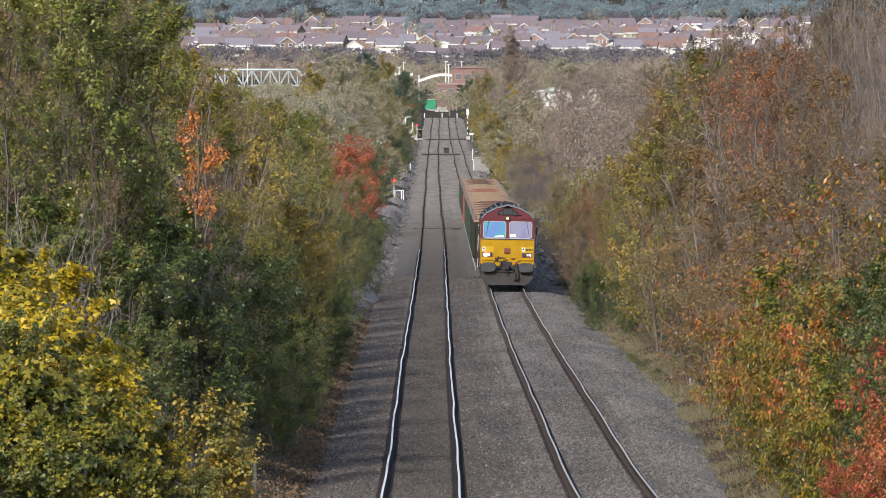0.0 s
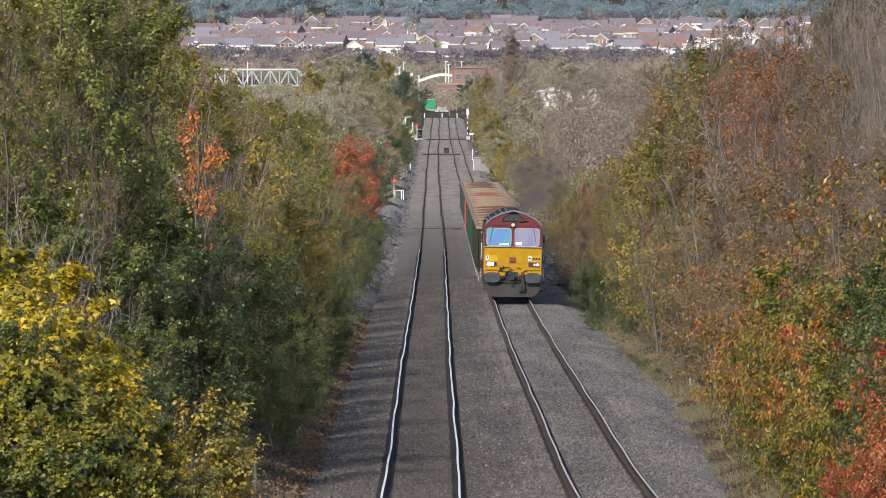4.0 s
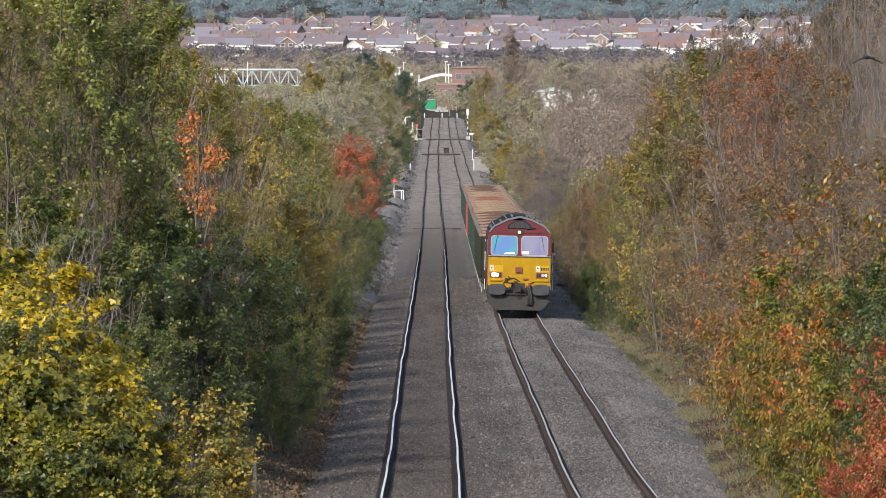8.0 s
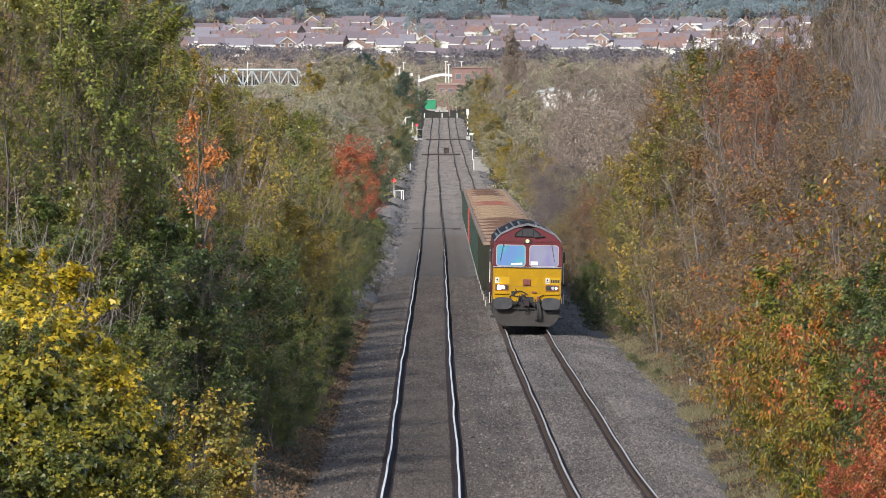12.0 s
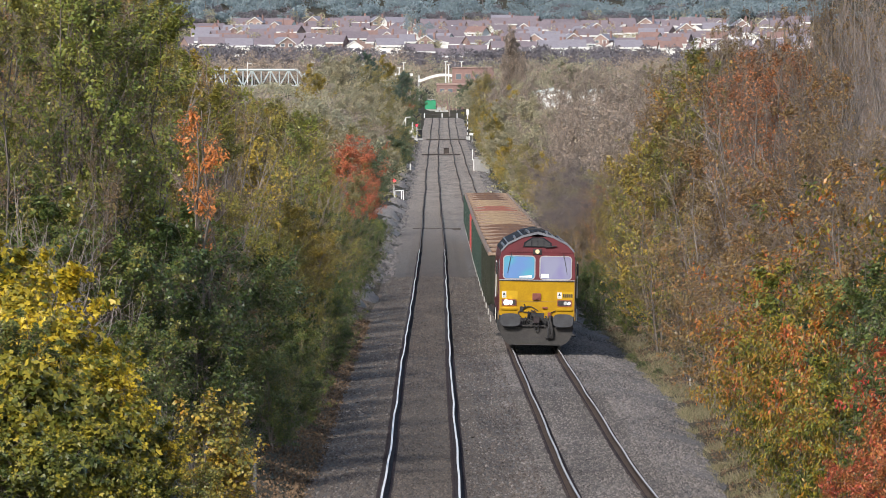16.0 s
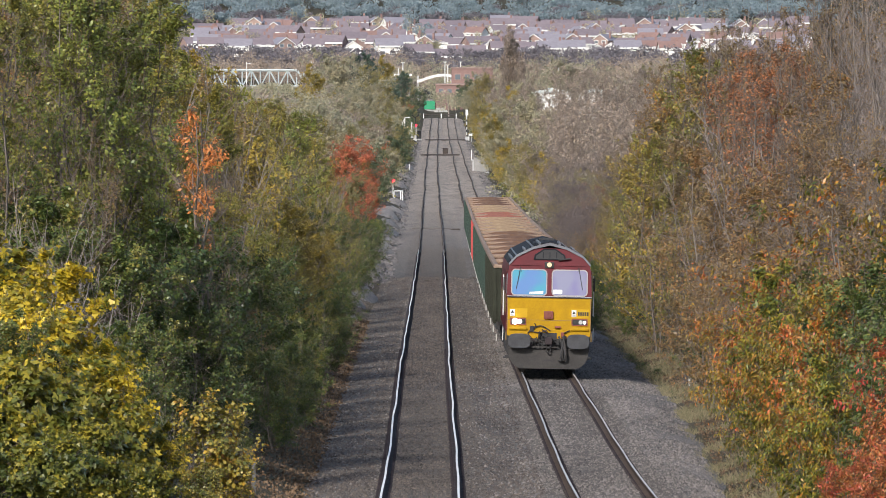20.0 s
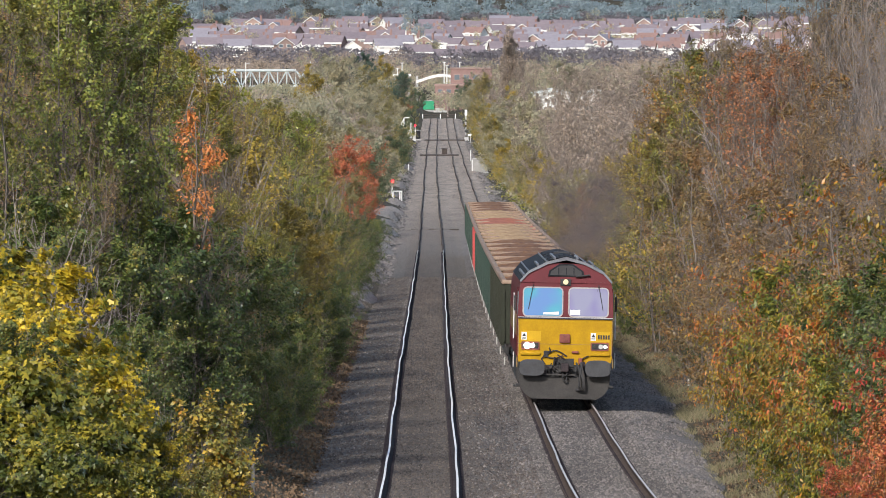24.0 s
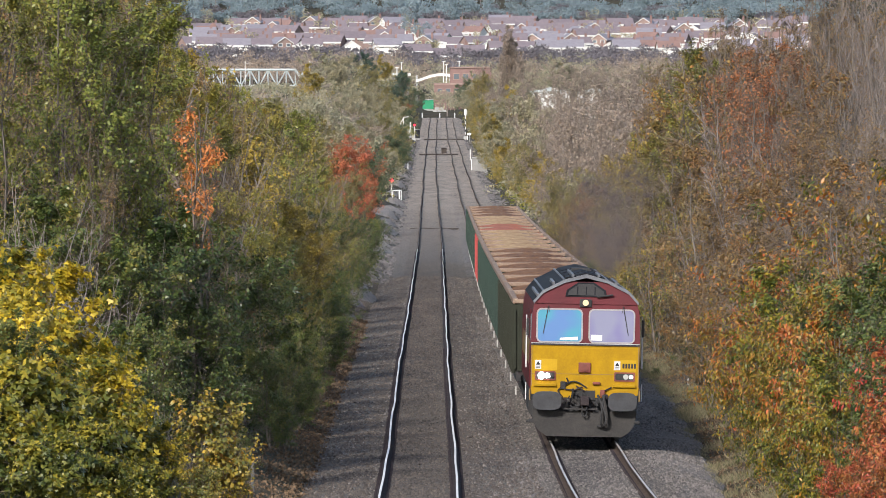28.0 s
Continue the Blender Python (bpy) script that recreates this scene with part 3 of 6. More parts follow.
def grow(rng, height, stems, limbs, twigs, spread, lean, low=0.15, upright=0.5, long=0.42):
    """Sticks of a tree: arrays of starts, ends, radii; and the outer twigs."""
    P, Q, A, B, tips = [], [], [], [], []
    for s in range(stems):
        az = rng.uniform(0, 6.283)
        base = np.array((math.cos(az), math.sin(az), 0)) * rng.uniform(0, 0.12 if stems > 1 else 0) * height * 0.3
        h = height * rng.uniform(0.75, 1.0)
        top = base + np.array((math.cos(az) * lean * h * rng.uniform(0.3, 1), math.sin(az) * lean * h * rng.uniform(0.3, 1), h))
        n = 7
        line = [base]
        for k in range(1, n + 1):
            line.append(base + (top - base) * k / n + rng.normal(0, 0.012 * h, 3) * (1, 1, 0.3))
        rad = 0.009 * h * (0.7 if stems > 2 else 1.15)
        for k in range(n):
            P.append(line[k]), Q.append(line[k + 1]), A.append(rad * (1 - k / n * 0.85)), B.append(rad * (1 - (k + 1) / n * 0.85))
        for j in range(limbs):
            u = low + (0.97 - low) * ((j + rng.uniform(0, 1)) / limbs)
            k = min(int(u * n), n - 1)
            p = line[k] + (line[k + 1] - line[k]) * (u * n - k)
            az2 = rng.uniform(0, 6.283)
            prof = math.sin(math.pi * min(1, 0.18 + u * 0.85)) ** 0.7
            L = height * long * spread * prof * rng.uniform(0.65, 1.15) + 0.25
            d = np.array((math.cos(az2), math.sin(az2), upright * rng.uniform(0.4, 1.6)))
            d /= np.linalg.norm(d)
            pts = [p]
            for k2 in range(1, 4):
                d = d + np.array((0, 0, 0.12 * upright)) + rng.normal(0, 0.13, 3)
                d /= np.linalg.norm(d)
                pts.append(pts[-1] + d * L / 3)
            r = rad * 0.38 * (1 - u * 0.6)
            for k2 in range(3):
                P.append(pts[k2]), Q.append(pts[k2 + 1]), A.append(r * (1 - k2 * 0.28)), B.append(r * (1 - (k2 + 1) * 0.28))
            for q in range(twigs):
                w = rng.uniform(0.15, 1.0)
                k2 = min(int(w * 3), 2)
                tp = pts[k2] + (pts[k2 + 1] - pts[k2]) * (w * 3 - k2)
                td = d + rng.normal(0, 0.6, 3) + np.array((0, 0, 0.35 * upright))
                td /= np.linalg.norm(td)
                tips.append((tp, td, L * rng.uniform(0.22, 0.5)))
    return np.array(P), np.array(Q), np.array(A), np.array(B), tips


def leaf_cards(rng, pos, size, droop, slim, out=None, lobed=False):
    """One small folded leaf at each place; with out, its face turns outwards and up to the light; lobed: three-pointed like a maple's."""
    n = len(pos)
    d = rng.normal(0, 1, (n, 3))
    d[:, 2] -= droop
    if out is None:
        d = unit(d)
        s = unit(np.cross(d, rng.normal(0, 1, (n, 3))))
    else:
        face = unit(out * 0.7 + (0, 0, 0.5) + rng.normal(0, 0.6, (n, 3)))
        d = unit(d - face * (d * face).sum(1, keepdims=True))
        s = unit(np.cross(face, d))
    L = size * rng.uniform(0.6, 1.25, (n, 1))
    W = L * slim
    up = np.cross(d, s)
    if not lobed:
        V = np.stack((pos, pos + d * L * 0.5 + s * W + up * L * 0.12, pos + d * L, pos + d * L * 0.5 - s * W + up * L * 0.12), 1).reshape(-1, 3)
        return V, np.arange(n)[:, None] * 4 + np.arange(4)
    pts = [pos]
    for turn, k in ((0.0, 1.0), (0.95, 0.82), (-0.95, 0.82)):
        e, f = d * math.cos(turn) + s * math.sin(turn), s * math.cos(turn) - d * math.sin(turn)
        bend = up * L * 0.1 * abs(turn)
        pts += [pos + e * L * 0.5 * k + f * W * 0.62 + bend * 0.4, pos + e * L * k + bend, pos + e * L * 0.5 * k - f * W * 0.62 + bend * 0.4]
    V = np.stack(pts, 1).reshape(-1, 3)
    F = np.concatenate([np.arange(n)[:, None] * 10 + np.array(q) for q in ((0, 1, 2, 3), (0, 4, 5, 6), (0, 7, 8, 9))])
    return V, F


def tree(name, label, seed, height, leafmat, leaves=6000, leaf=0.09, stems=1, limbs=16, twigs=9, spread=1.0, lean=0.06, twig=0.005, low=0.15, upright=0.5,
         droop=0.3, slim=0.32, twigmat=None, sub=3, category="tree", group="trackside trees", bare=0.0, long=0.42, topbias=0.0, clump=2.5, lobed=False, barkmat=None):
    rng = np.random.default_rng(seed)
    P, Q, A, B, tips = grow(rng, height, stems, limbs, twigs, spread, lean, low, upright, long)
    root = empty(name, label, category, group)
    V, F = tubes(P, Q, A, B)
    fast("trunk", V, F, barkmat or M_BARK, root, smooth=True)
    tp = np.array([t[0] for t in tips])
    td = np.array([t[1] for t in tips])
    tl = np.array([t[2] for t in tips])
    # twigs, each with a few side shoots
    tq = tp + td * tl[:, None]
    P2, Q2 = [tp], [tq]
    for k in range(sub):
        w = rng.uniform(0.2, 0.9, (len(tp), 1))
        p = tp + td * tl[:, None] * w
        d = unit(td + rng.normal(0, 0.5, td.shape) + (0, 0, 0.2 * upright))
        P2.append(p), Q2.append(p + d * tl[:, None] * rng.uniform(0.35, 0.8, (len(tp), 1)))
    P2, Q2 = np.concatenate(P2), np.concatenate(Q2)
    full = float(np.quantile(Q2[:, 2], 0.99))
    V, F = tubes(P2, Q2, np.full(len(P2), twig), np.full(len(P2), twig * 0.4))
    tagged(fast("branchwork", V, F, twigmat or M_TWIG, root), kind="stuff")
    # leaves sit along the shoots, thinner in patches
    if leaves:
        keep = np.ones(len(P2), bool)
        if bare:
            gate = np.array([noise.noise(Vector(q * (2.2 / height * 2))) for q in Q2]) + topbias * (Q2[:, 2] / height - 0.5)
            keep = gate > np.quantile(gate, bare)
        src = np.flatnonzero(keep)
        weight = rng.uniform(0, 1, len(src)) ** clump
        pick = rng.choice(src, leaves, p=weight / weight.sum())
        w = rng.uniform(0.05, 1.05, (leaves, 1))
        pos = P2[pick] + (Q2[pick] - P2[pick]) * w + rng.normal(0, leaf * 0.6, (leaves, 3))
        V, F = leaf_cards(rng, pos, leaf, droop, slim, unit((pos - (0, 0, height * 0.45)) * (1, 1, 0.5)), lobed)
        tagged(fast("crown", V, F, leafmat, root), kind="stuff")
    return root, full


# ---------------------------------------------------------------- locomotive
def front_y(z):
    return max(0.0, z - 2.26) * 0.2


BODY = [(-1.25, 1.2), (-1.255, 2.3), (-1.235, 2.95), (-1.19, 3.2), (-0.98, 3.46), (-0.5, 3.71), (0, 3.84), (0.5, 3.71), (0.98, 3.46), (1.19, 3.2), (1.235, 2.95), (1.255, 2.3), (1.25, 1.2)]
LOCO_LEN = 20.6


def plate(pts, out, thick=0.03, n=1):
    """A plate that lies on the sloping cab front; outline in x, z."""
    bm = bmesh.new()
    a = [bm.verts.new((x, front_y(z) - out, z)) for x, z in pts]
    b = [bm.verts.new((x, front_y(z) - out + thick, z)) for x, z in pts]
    bm.faces.new(a)
    bm.faces.new(b[::-1])
    for i in range(len(pts)):
        j = (i + 1) % len(pts)
        bm.faces.new((a[j], a[i], b[i], b[j]))
    bmesh.ops.recalc_face_normals(bm, faces=bm.faces[:])
    return bm


def rounded(x0, x1, z0, z1, r, n=4):
    pts = []
    for cx, cz, a0 in ((x1 - r, z0 + r, -90), (x1 - r, z1 - r, 0), (x0 + r, z1 - r, 90), (x0 + r, z0 + r, 180)):
        for i in range(n + 1):
            a = radians(a0 + 90 * i / n)
            pts.append((cx + r * math.cos(a), cz + r * math.sin(a)))
    return pts


def ring_plate(x0, x1, z0, z1, r, w, out, thick):
    """A rounded window surround."""
    bm = bmesh.new()
    o, i = rounded(x0 - w, x1 + w, z0 - w, z1 + w, r + w), rounded(x0, x1, z0, z1, r)
    rings = [[bm.verts.new((x, front_y(z) - d, z)) for x, z in pts] for pts, d in ((o, out - thick), (o, out), (i, out), (i, out - thick))]
    n = len(o)
    for a in range(3):
        for k in range(n):
            j = (k + 1) % n
            bm.faces.new((rings[a][k], rings[a + 1][k], rings[a + 1][j], rings[a][j]))
    bmesh.ops.recalc_face_normals(bm, faces=bm.faces[:])
    return bm


def bogie(parent, y, axles, pitch, r, side=1.02):
    b = part("bogie", boxm(-side, side, y - 0.12, y + 0.12, 0.55, 0.75), M_BLACK, parent)
    for s in (-1, 1):
        half = pitch * (axles - 1) / 2 + 0.45
        part("side_frame", prismm([(s * side - 0.06, 0.45), (s * side + 0.06, 0.45), (s * side + 0.06, 0.85), (s * side - 0.06, 0.85)], y - half, y + half), M_BLACK, b)
    for a in range(axles):
        ya = y + (a - (axles - 1) / 2) * pitch
        for s in (-1, 1):
            bm = bmesh.new()
            rod(bm, (s * 0.68, ya, r), (s * 0.82, ya, r), r, n=20)
            rod(bm, (s * 0.66, ya, r), (s * 0.68, ya, r), r + 0.03, n=20)
            part("wheel", bm, M_RUST, b)
            part("axlebox", boxm(s * 1.02 - 0.09, s * 1.02 + 0.12, ya - 0.16, ya + 0.16, r - 0.16, r + 0.14, bevel=0.03), M_BLACK, b)
    return b


def ringm(r, y, z):
    """An upright chain link."""
    bm, prev = bmesh.new(), None
    for k in range(9):
        t = k * math.pi / 4
        p = Vector((r * math.cos(t), y, z + 1.5 * r * math.sin(t)))
        if prev is not None:
            rod(bm, prev, p, 0.02, n=5)
        prev = p
    return bm


def build_loco():
    loco = empty("diesel_locomotive", "maroon diesel freight locomotive with yellow warning end", "locomotive")
    bm = bmesh.new()
    rings = []
    for f in (lambda z: front_y(z), lambda z: LOCO_LEN - front_y(z)):
        rings.append([bm.verts.new((x, f(z), z)) for x, z in BODY])
    n = len(BODY)
    for i in range(n - 1):
        bm.faces.new((rings[0][i], rings[0][i + 1], rings[1][i + 1], rings[1][i]))
    for rg in (rings[0][::-1], rings[1]):
        for i in range((n - 1) // 2):
            a, b, c, d = rg[i], rg[i + 1], rg[n - 2 - i], rg[n - 1 - i]
            if b is not c:
                bm.faces.new([v for v in (a, b, c, d)])
    bmesh.ops.recalc_face_normals(bm, faces=bm.faces[:])
    part("body", bm, M_MAROON, loco)
    part("gold_band", boxm(-1.265, -1.25, 2.6, 18, 1.75, 2.3), M_GOLD, loco, "dull gold band along the side")
    part("gold_band", boxm(1.25, 1.265, 2.6, 18, 1.75, 2.3), M_GOLD, loco, "dull gold band along the side")
    # roof: sooty panels over the arch, facet by facet
    for i in range(3, 9):
        (xa, za), (xb, zb) = BODY[i], BODY[i + 1]
        bm = bmesh.new()
        k = 1.012
        y0, y1 = 0.62, LOCO_LEN - 0.6
        vs = [bm.verts.new(p) for p in ((xa * k, y0, 2 + (za - 2) * k), (xb * k, y0, 2 + (zb - 2) * k), (xb * k, y1, 2 + (zb - 2) * k), (xa * k, y1, 2 + (za - 2) * k))]
        lo = [bm.verts.new(p) for p in ((xa * .99, y0, 2 + (za - 2) * .985), (xb * .99, y0, 2 + (zb - 2) * .985), (xb * .99, y1, 2 + (zb - 2) * .985), (xa * .99, y1, 2 + (za - 2) * .985))]
        bm.faces.new(vs), bm.faces.new(lo[::-1])
        for a in range(4):
            b = (a + 1) % 4
            bm.faces.new((vs[b], vs[a], lo[a], lo[b]))
        bmesh.ops.recalc_face_normals(bm, faces=bm.faces[:])
        part("roof_panel", bm, M_ROOF, loco)
    for y0, y1 in ((1.6, 4.2), (5, 8.5), (9.2, 12.0), (13, 18.4)):
        part("roof_hatch", prismm([(-0.5, 3.66), (-0.44, 3.79), (0, 3.9), (0.44, 3.79), (0.5, 3.66)], y0, y1), M_ROOF, loco)
    # pale strips drawn in as highlights along the roof edges
    for s in (-1, 1):
        for x, z in ((0.98, 3.49), (0.5, 3.75)):
            part("edge_highlight", boxm(s * x - 0.018, s * x + 0.018, 0.66, 19.5, z - 0.03, z + 0.012), M_STEELD, loco, "pale strip drawn in for a roof edge highlight")
    for s, x, z, y0, y1 in ((-1, 0.74, 3.64, 1.2, 6.5), (-1, 0.3, 3.83, 1.0, 9.0), (1, 0.3, 3.83, 1.0, 5.0), (1, 0.74, 3.64, 3.0, 9.0), (-1, 1.1, 3.36, 1.0, 12.0)):
        part("roof_rail", boxm(s * x - 0.03, s * x + 0.03, y0, y1, z - 0.02, z + 0.05, bevel=0.01), M_STEELD, loco, "worn grey roof rail")
    part("exhaust_stack", boxm(-0.22, 0.22, 8.55, 9.1, 3.75, 3.93, bevel=0.03), M_BLACK, loco)
    # front
    part("horn_grille", plate([(-0.42, 3.4), (0.42, 3.4), (0.4, 3.5), (0.16, 3.66), (-0.16, 3.66), (-0.4, 3.5)], 0.05, 0.06), M_BLACK, loco, "dark horn grille")
    part("grille_frame", plate([(-0.48, 3.37), (0.48, 3.37), (0.45, 3.52), (0.18, 3.7), (-0.18, 3.7), (-0.45, 3.52)], 0.03, 0.06), M_ROOF, loco)
    part("roof_cable", rodm((0.25, front_y(3.4) - 0.08, 3.37), (0.62, front_y(3.4) - 0.08, 3.42), 0.025, n=6), M_BLACK, loco)
    for x in (-0.2, 0.0, 0.2):
        part("grille_bar", plate([(x - 0.012, 3.42), (x + 0.012, 3.42), (x + 0.012, 3.6), (x - 0.012, 3.6)], 0.065, 0.02), M_ROOF, loco)
    # pale grey here paints sunlight onto the lip
    part("roof_lip", plate([(-1.2, 3.2), (-0.98, 3.44), (-0.5, 3.68), (0, 3.80), (0.5, 3.68), (0.98, 3.44), (1.2, 3.2), (1.22, 3.25), (1.0, 3.5), (0.52, 3.75), (0, 3.89), (-0.52, 3.75), (-1.0, 3.5), (-1.22, 3.25)], 0.05, 0.1), M_STEELD, loco, "roof lip coloured pale as if sunlit")
    part("cab_rail", plate([(-1.16, 3.2), (1.16, 3.2), (1.16, 3.225), (-1.16, 3.225)], 0.03, 0.03), M_MAROON, loco)
    yp = part("yellow_panel", plate([(-1.24, 1.26), (1.24, 1.26), (1.248, 2.25), (-1.248, 2.25)], 0.02, 0.03), M_YELLOW, loco, "warning yellow front panel")
    part("lower_panel", plate([(-1.22, 1.12), (-0.82, 1.1), (-0.5, 1.05), (0.5, 1.05), (0.82, 1.1), (1.22, 1.12), (1.24, 1.3), (-1.24, 1.3)], 0.035, 0.03), M_YELLOW, loco)
    part("panel_seam", boxm(-1.24, 1.24, -0.028, -0.015, 1.585, 1.597), M_GOLD, yp)
    part("panel_edge", plate([(-1.25, 2.25), (1.25, 2.25), (1.25, 2.28), (-1.25, 2.28)], 0.05, 0.05), M_BLACK, loco)
    part("panel_lip", plate([(-1.25, 2.285), (1.25, 2.285), (1.25, 2.3), (-1.25, 2.3)], 0.04, 0.03), M_CONC, loco)
    for x in (-1.238, 1.218):
        part("panel_corner", plate([(x, 1.3), (x + 0.02, 1.3), (x + 0.02, 2.24), (x, 2.24)], 0.03, 0.02), M_GOLD, loco)
    for s, m in ((-1, M_PANE_BLUE), (1, M_PANE_LILAC)):
        x0, x1 = sorted((s * 0.1, s * 1.1))
        ws = part("windscreen", plate(rounded(x0, x1, 2.34, 3.06, 0.09), 0.012, 0.02), m, loco, "windscreen with a blue reflection painted in" if s < 0 else "windscreen with a lilac reflection painted in")
        part("window_frame", ring_plate(x0, x1, 2.34, 3.06, 0.09, 0.035, 0.022, 0.03), M_FRAME, ws)
        part("dash_paper", plate([(x0 + (0.5 if s < 0 else 0.02), 2.37), (x0 + (0.92 if s < 0 else 0.28), 2.37), (x0 + (0.92 if s < 0 else 0.28), 2.45 if s < 0 else 2.5), (x0 + (0.52 if s < 0 else 0.02), 2.42 if s < 0 else 2.5)], 0.02, 0.006), M_WHITE, ws)
        a = Vector((s * 0.86, front_y(3.16) - 0.04, 3.16))
        b = Vector((s * 0.98, front_y(2.55) - 0.04, 2.5))
        part("wiper", rodm(a, b, 0.009, n=6), M_BLACK, loco)
        part("wiper_arm", rodm(a, a + Vector((-s * 0.1, 0, -0.62)), 0.006, n=5), M_BLACK, loco)
        cx = s * 0.91
        h = part("headlight_box", plate(rounded(cx - 0.24, cx + 0.24, 1.44, 1.65, 0.03), 0.05, 0.06), M_REDBOX, loco, "dull red lamp surround")
        part("lamp_recess", plate(rounded(cx - 0.21, cx + 0.21, 1.47, 1.62, 0.03), 0.056, 0.02), M_BLACK, h)
        # left side: a second disc is lit and both enlarged to imitate glare
        for dx, lit in (((-0.09, True), (0.05, True), (0.17, False)) if s < 0 else ((-0.13, False), (0.03, False), (0.15, True))):
            bm = rodm((cx + dx, -0.085, 1.545), (cx + dx, -0.04, 1.545), 0.085 if dx == -0.09 else 0.06 if dx in (0.03, 0.05) else 0.04, n=16)
            part("lamp", bm, M_LAMP if lit else M_CONC if dx == 0.03 else M_PLOW, h, "lit white lamp" if lit else "unlit lamp")
        part("lamp_bracket", boxm(cx - 0.26, cx + 0.26, -0.1, -0.02, 1.3, 1.37, bevel=0.015), M_YELLOW, loco)
        tri = plate([(cx - s * 0 - 0.24 + (0.0), 1.7), (cx - 0.1, 1.7), (cx - 0.1, 1.9), (cx - 0.24, 1.9)], 0.036, 0.008)
        w = part("warning_plate", tri, M_WHITE, loco, "small white warning plate")
        part("warning_triangle", plate([(cx - 0.22, 1.79), (cx - 0.12, 1.79), (cx - 0.17, 1.88)], 0.042, 0.004), M_BLACK, w)
        for z in (1.72, 1.75):
            part("text_bar", plate([(cx - 0.22, z), (cx - 0.12, z), (cx - 0.12, z + 0.012), (cx - 0.22, z + 0.012)], 0.042, 0.004), M_BLACK, w)
        part("upper_plate", plate([(cx - 0.26, 1.67), (cx + 0.27, 1.67), (cx + 0.27, 1.93), (cx - 0.26, 1.93)], 0.024, 0.012), M_PLATE, loco, "clean yellow plate")
        part("buffer", prismm([(s * 0.865 + 0.33 * math.copysign(abs(math.cos(a)) ** 0.6, math.cos(a)), 0.98 + 0.215 * math.copysign(abs(math.sin(a)) ** 0.6, math.sin(a))) for a in [(k + 0.5) * math.pi / 12 for k in range(24)]], -0.52, -0.46), M_RUBBER, loco, "oval black buffer head")
        part("buffer_shank", rodm((s * 0.865, -0.47, 0.98), (s * 0.865, 0.05, 0.98), 0.13, n=14), M_BLACK, loco)
        for y, z0, z1 in ((1.35, 1.7, 2.55), (1.35, 0.95, 1.35), (2.15, 1.7, 2.9)):
            part("handrail", rodm((s * 1.34, y, z0), (s * 1.34, y, z1), 0.013, n=6), M_WHITE, loco, "white handrail")
        part("cab_door", boxm(s * 1.252 - 0.012, s * 1.252 + 0.012, 1.45, 2.05, 1.25, 3.05), M_MAROON, loco)
        part("cab_side_window", boxm(s * 1.247 - 0.016, s * 1.247 + 0.016, 0.55, 1.2, 2.35, 2.95), M_PANE, loco)
        part("mirror", boxm(s * 1.33 - 0.03, s * 1.33 + 0.03, 0.5, 0.56, 2.45, 2.85, bevel=0.01), M_BLACK, loco)
        part("step", boxm(s * 1.2 - 0.12, s * 1.2 + 0.12, 1.3, 2.1, 0.42, 0.46), M_BLACK, loco)
        part("guard_iron", boxm(s * 0.76 - 0.05, s * 0.76 + 0.05, 0.2, 0.26, 0.05, 0.4), M_BLACK, loco)
        part("corner_step", boxm(s * 1.18 - 0.1, s * 1.18 + 0.1, -0.2, 0.1, 0.48, 0.54, bevel=0.01), M_BLACK, loco)
        part("buffer_edge", rodm((s * 1.26, -0.06, 0.98), (s * 1.26, -0.06, 1.24), 0.02, n=6), M_GOLD, loco)
    for k in range(5):
        x = 0.86 + k * 0.066
        part("number_bar", plate([(x, 1.74), (x + 0.045, 1.74), (x + 0.045, 1.85), (x, 1.85)], 0.036, 0.005), M_BLACK, loco, "dark bar on the yellow panel")
    em = part("multiple_working_socket", boxm(-0.15, 0.13, -0.09, -0.02, 1.63, 1.86, bevel=0.02), M_REDBOX, loco, "faded red square socket box")
    part("socket_cap", rodm((-0.01, -0.12, 1.745), (-0.01, -0.085, 1.745), 0.08, n=12), M_REDBOX, em)
    part("marker_mount", boxm(-0.15, 0.13, front_y(3.27) - 0.07, front_y(3.27) + 0.02, 3.13, 3.31, bevel=0.02), M_BLACK, loco)
    part("top_lamp", rodm((-0.01, front_y(3.24) - 0.1, 3.23), (-0.01, front_y(3.24) - 0.06, 3.23), 0.07, n=16), M_MARK, loco, "lit warm-white top lamp")
    # plough, coupling, hoses
    part("buffer_beam", boxm(-1.2, 1.2, -0.03, 0.12, 0.68, 1.12), M_BLACK, loco)
    part("snow_plough", prismm([(-1.18, 0.6), (-1.2, 0.78), (-0.6, 0.74), (0.6, 0.74), (1.2, 0.78), (1.18, 0.6), (1.14, 0.42), (1.04, 0.28), (0.86, 0.16), (-0.86, 0.16), (-1.04, 0.28), (-1.14, 0.42)], -0.22, -0.12), M_PLOW, loco, "dusty black snow plough")
    part("plough_slot", boxm(-0.15, 0.12, -0.225, -0.2, 0.4, 0.415), M_BLACK, loco)
    part("drawhook", boxm(-0.1, 0.1, -0.5, 0, 0.88, 1.1, bevel=0.03), M_RUST, loco)
    part("coupler_pocket", boxm(-0.28, 0.24, -0.06, 0.0, 1.0, 1.22), M_BLACK, loco)
    part("coupling_bar", boxm(-0.5, 0.28, -0.34, -0.26, 0.78, 0.82), M_PLOW, loco)
    for x, sw, m in ((0.42, 0.1, M_PLOW), (0.46, -0.08, M_BLACK), (0.3, 0.2, M_BLACK)):
        bm, prev = bmesh.new(), None
        for k in range(9):
            u = k / 8
            p = Vector((x + sw * math.sin(u * 3.1), -0.26 - 0.18 * math.sin(u * 3.14), 1.12 - 0.72 * math.sin(u * 1.75)))
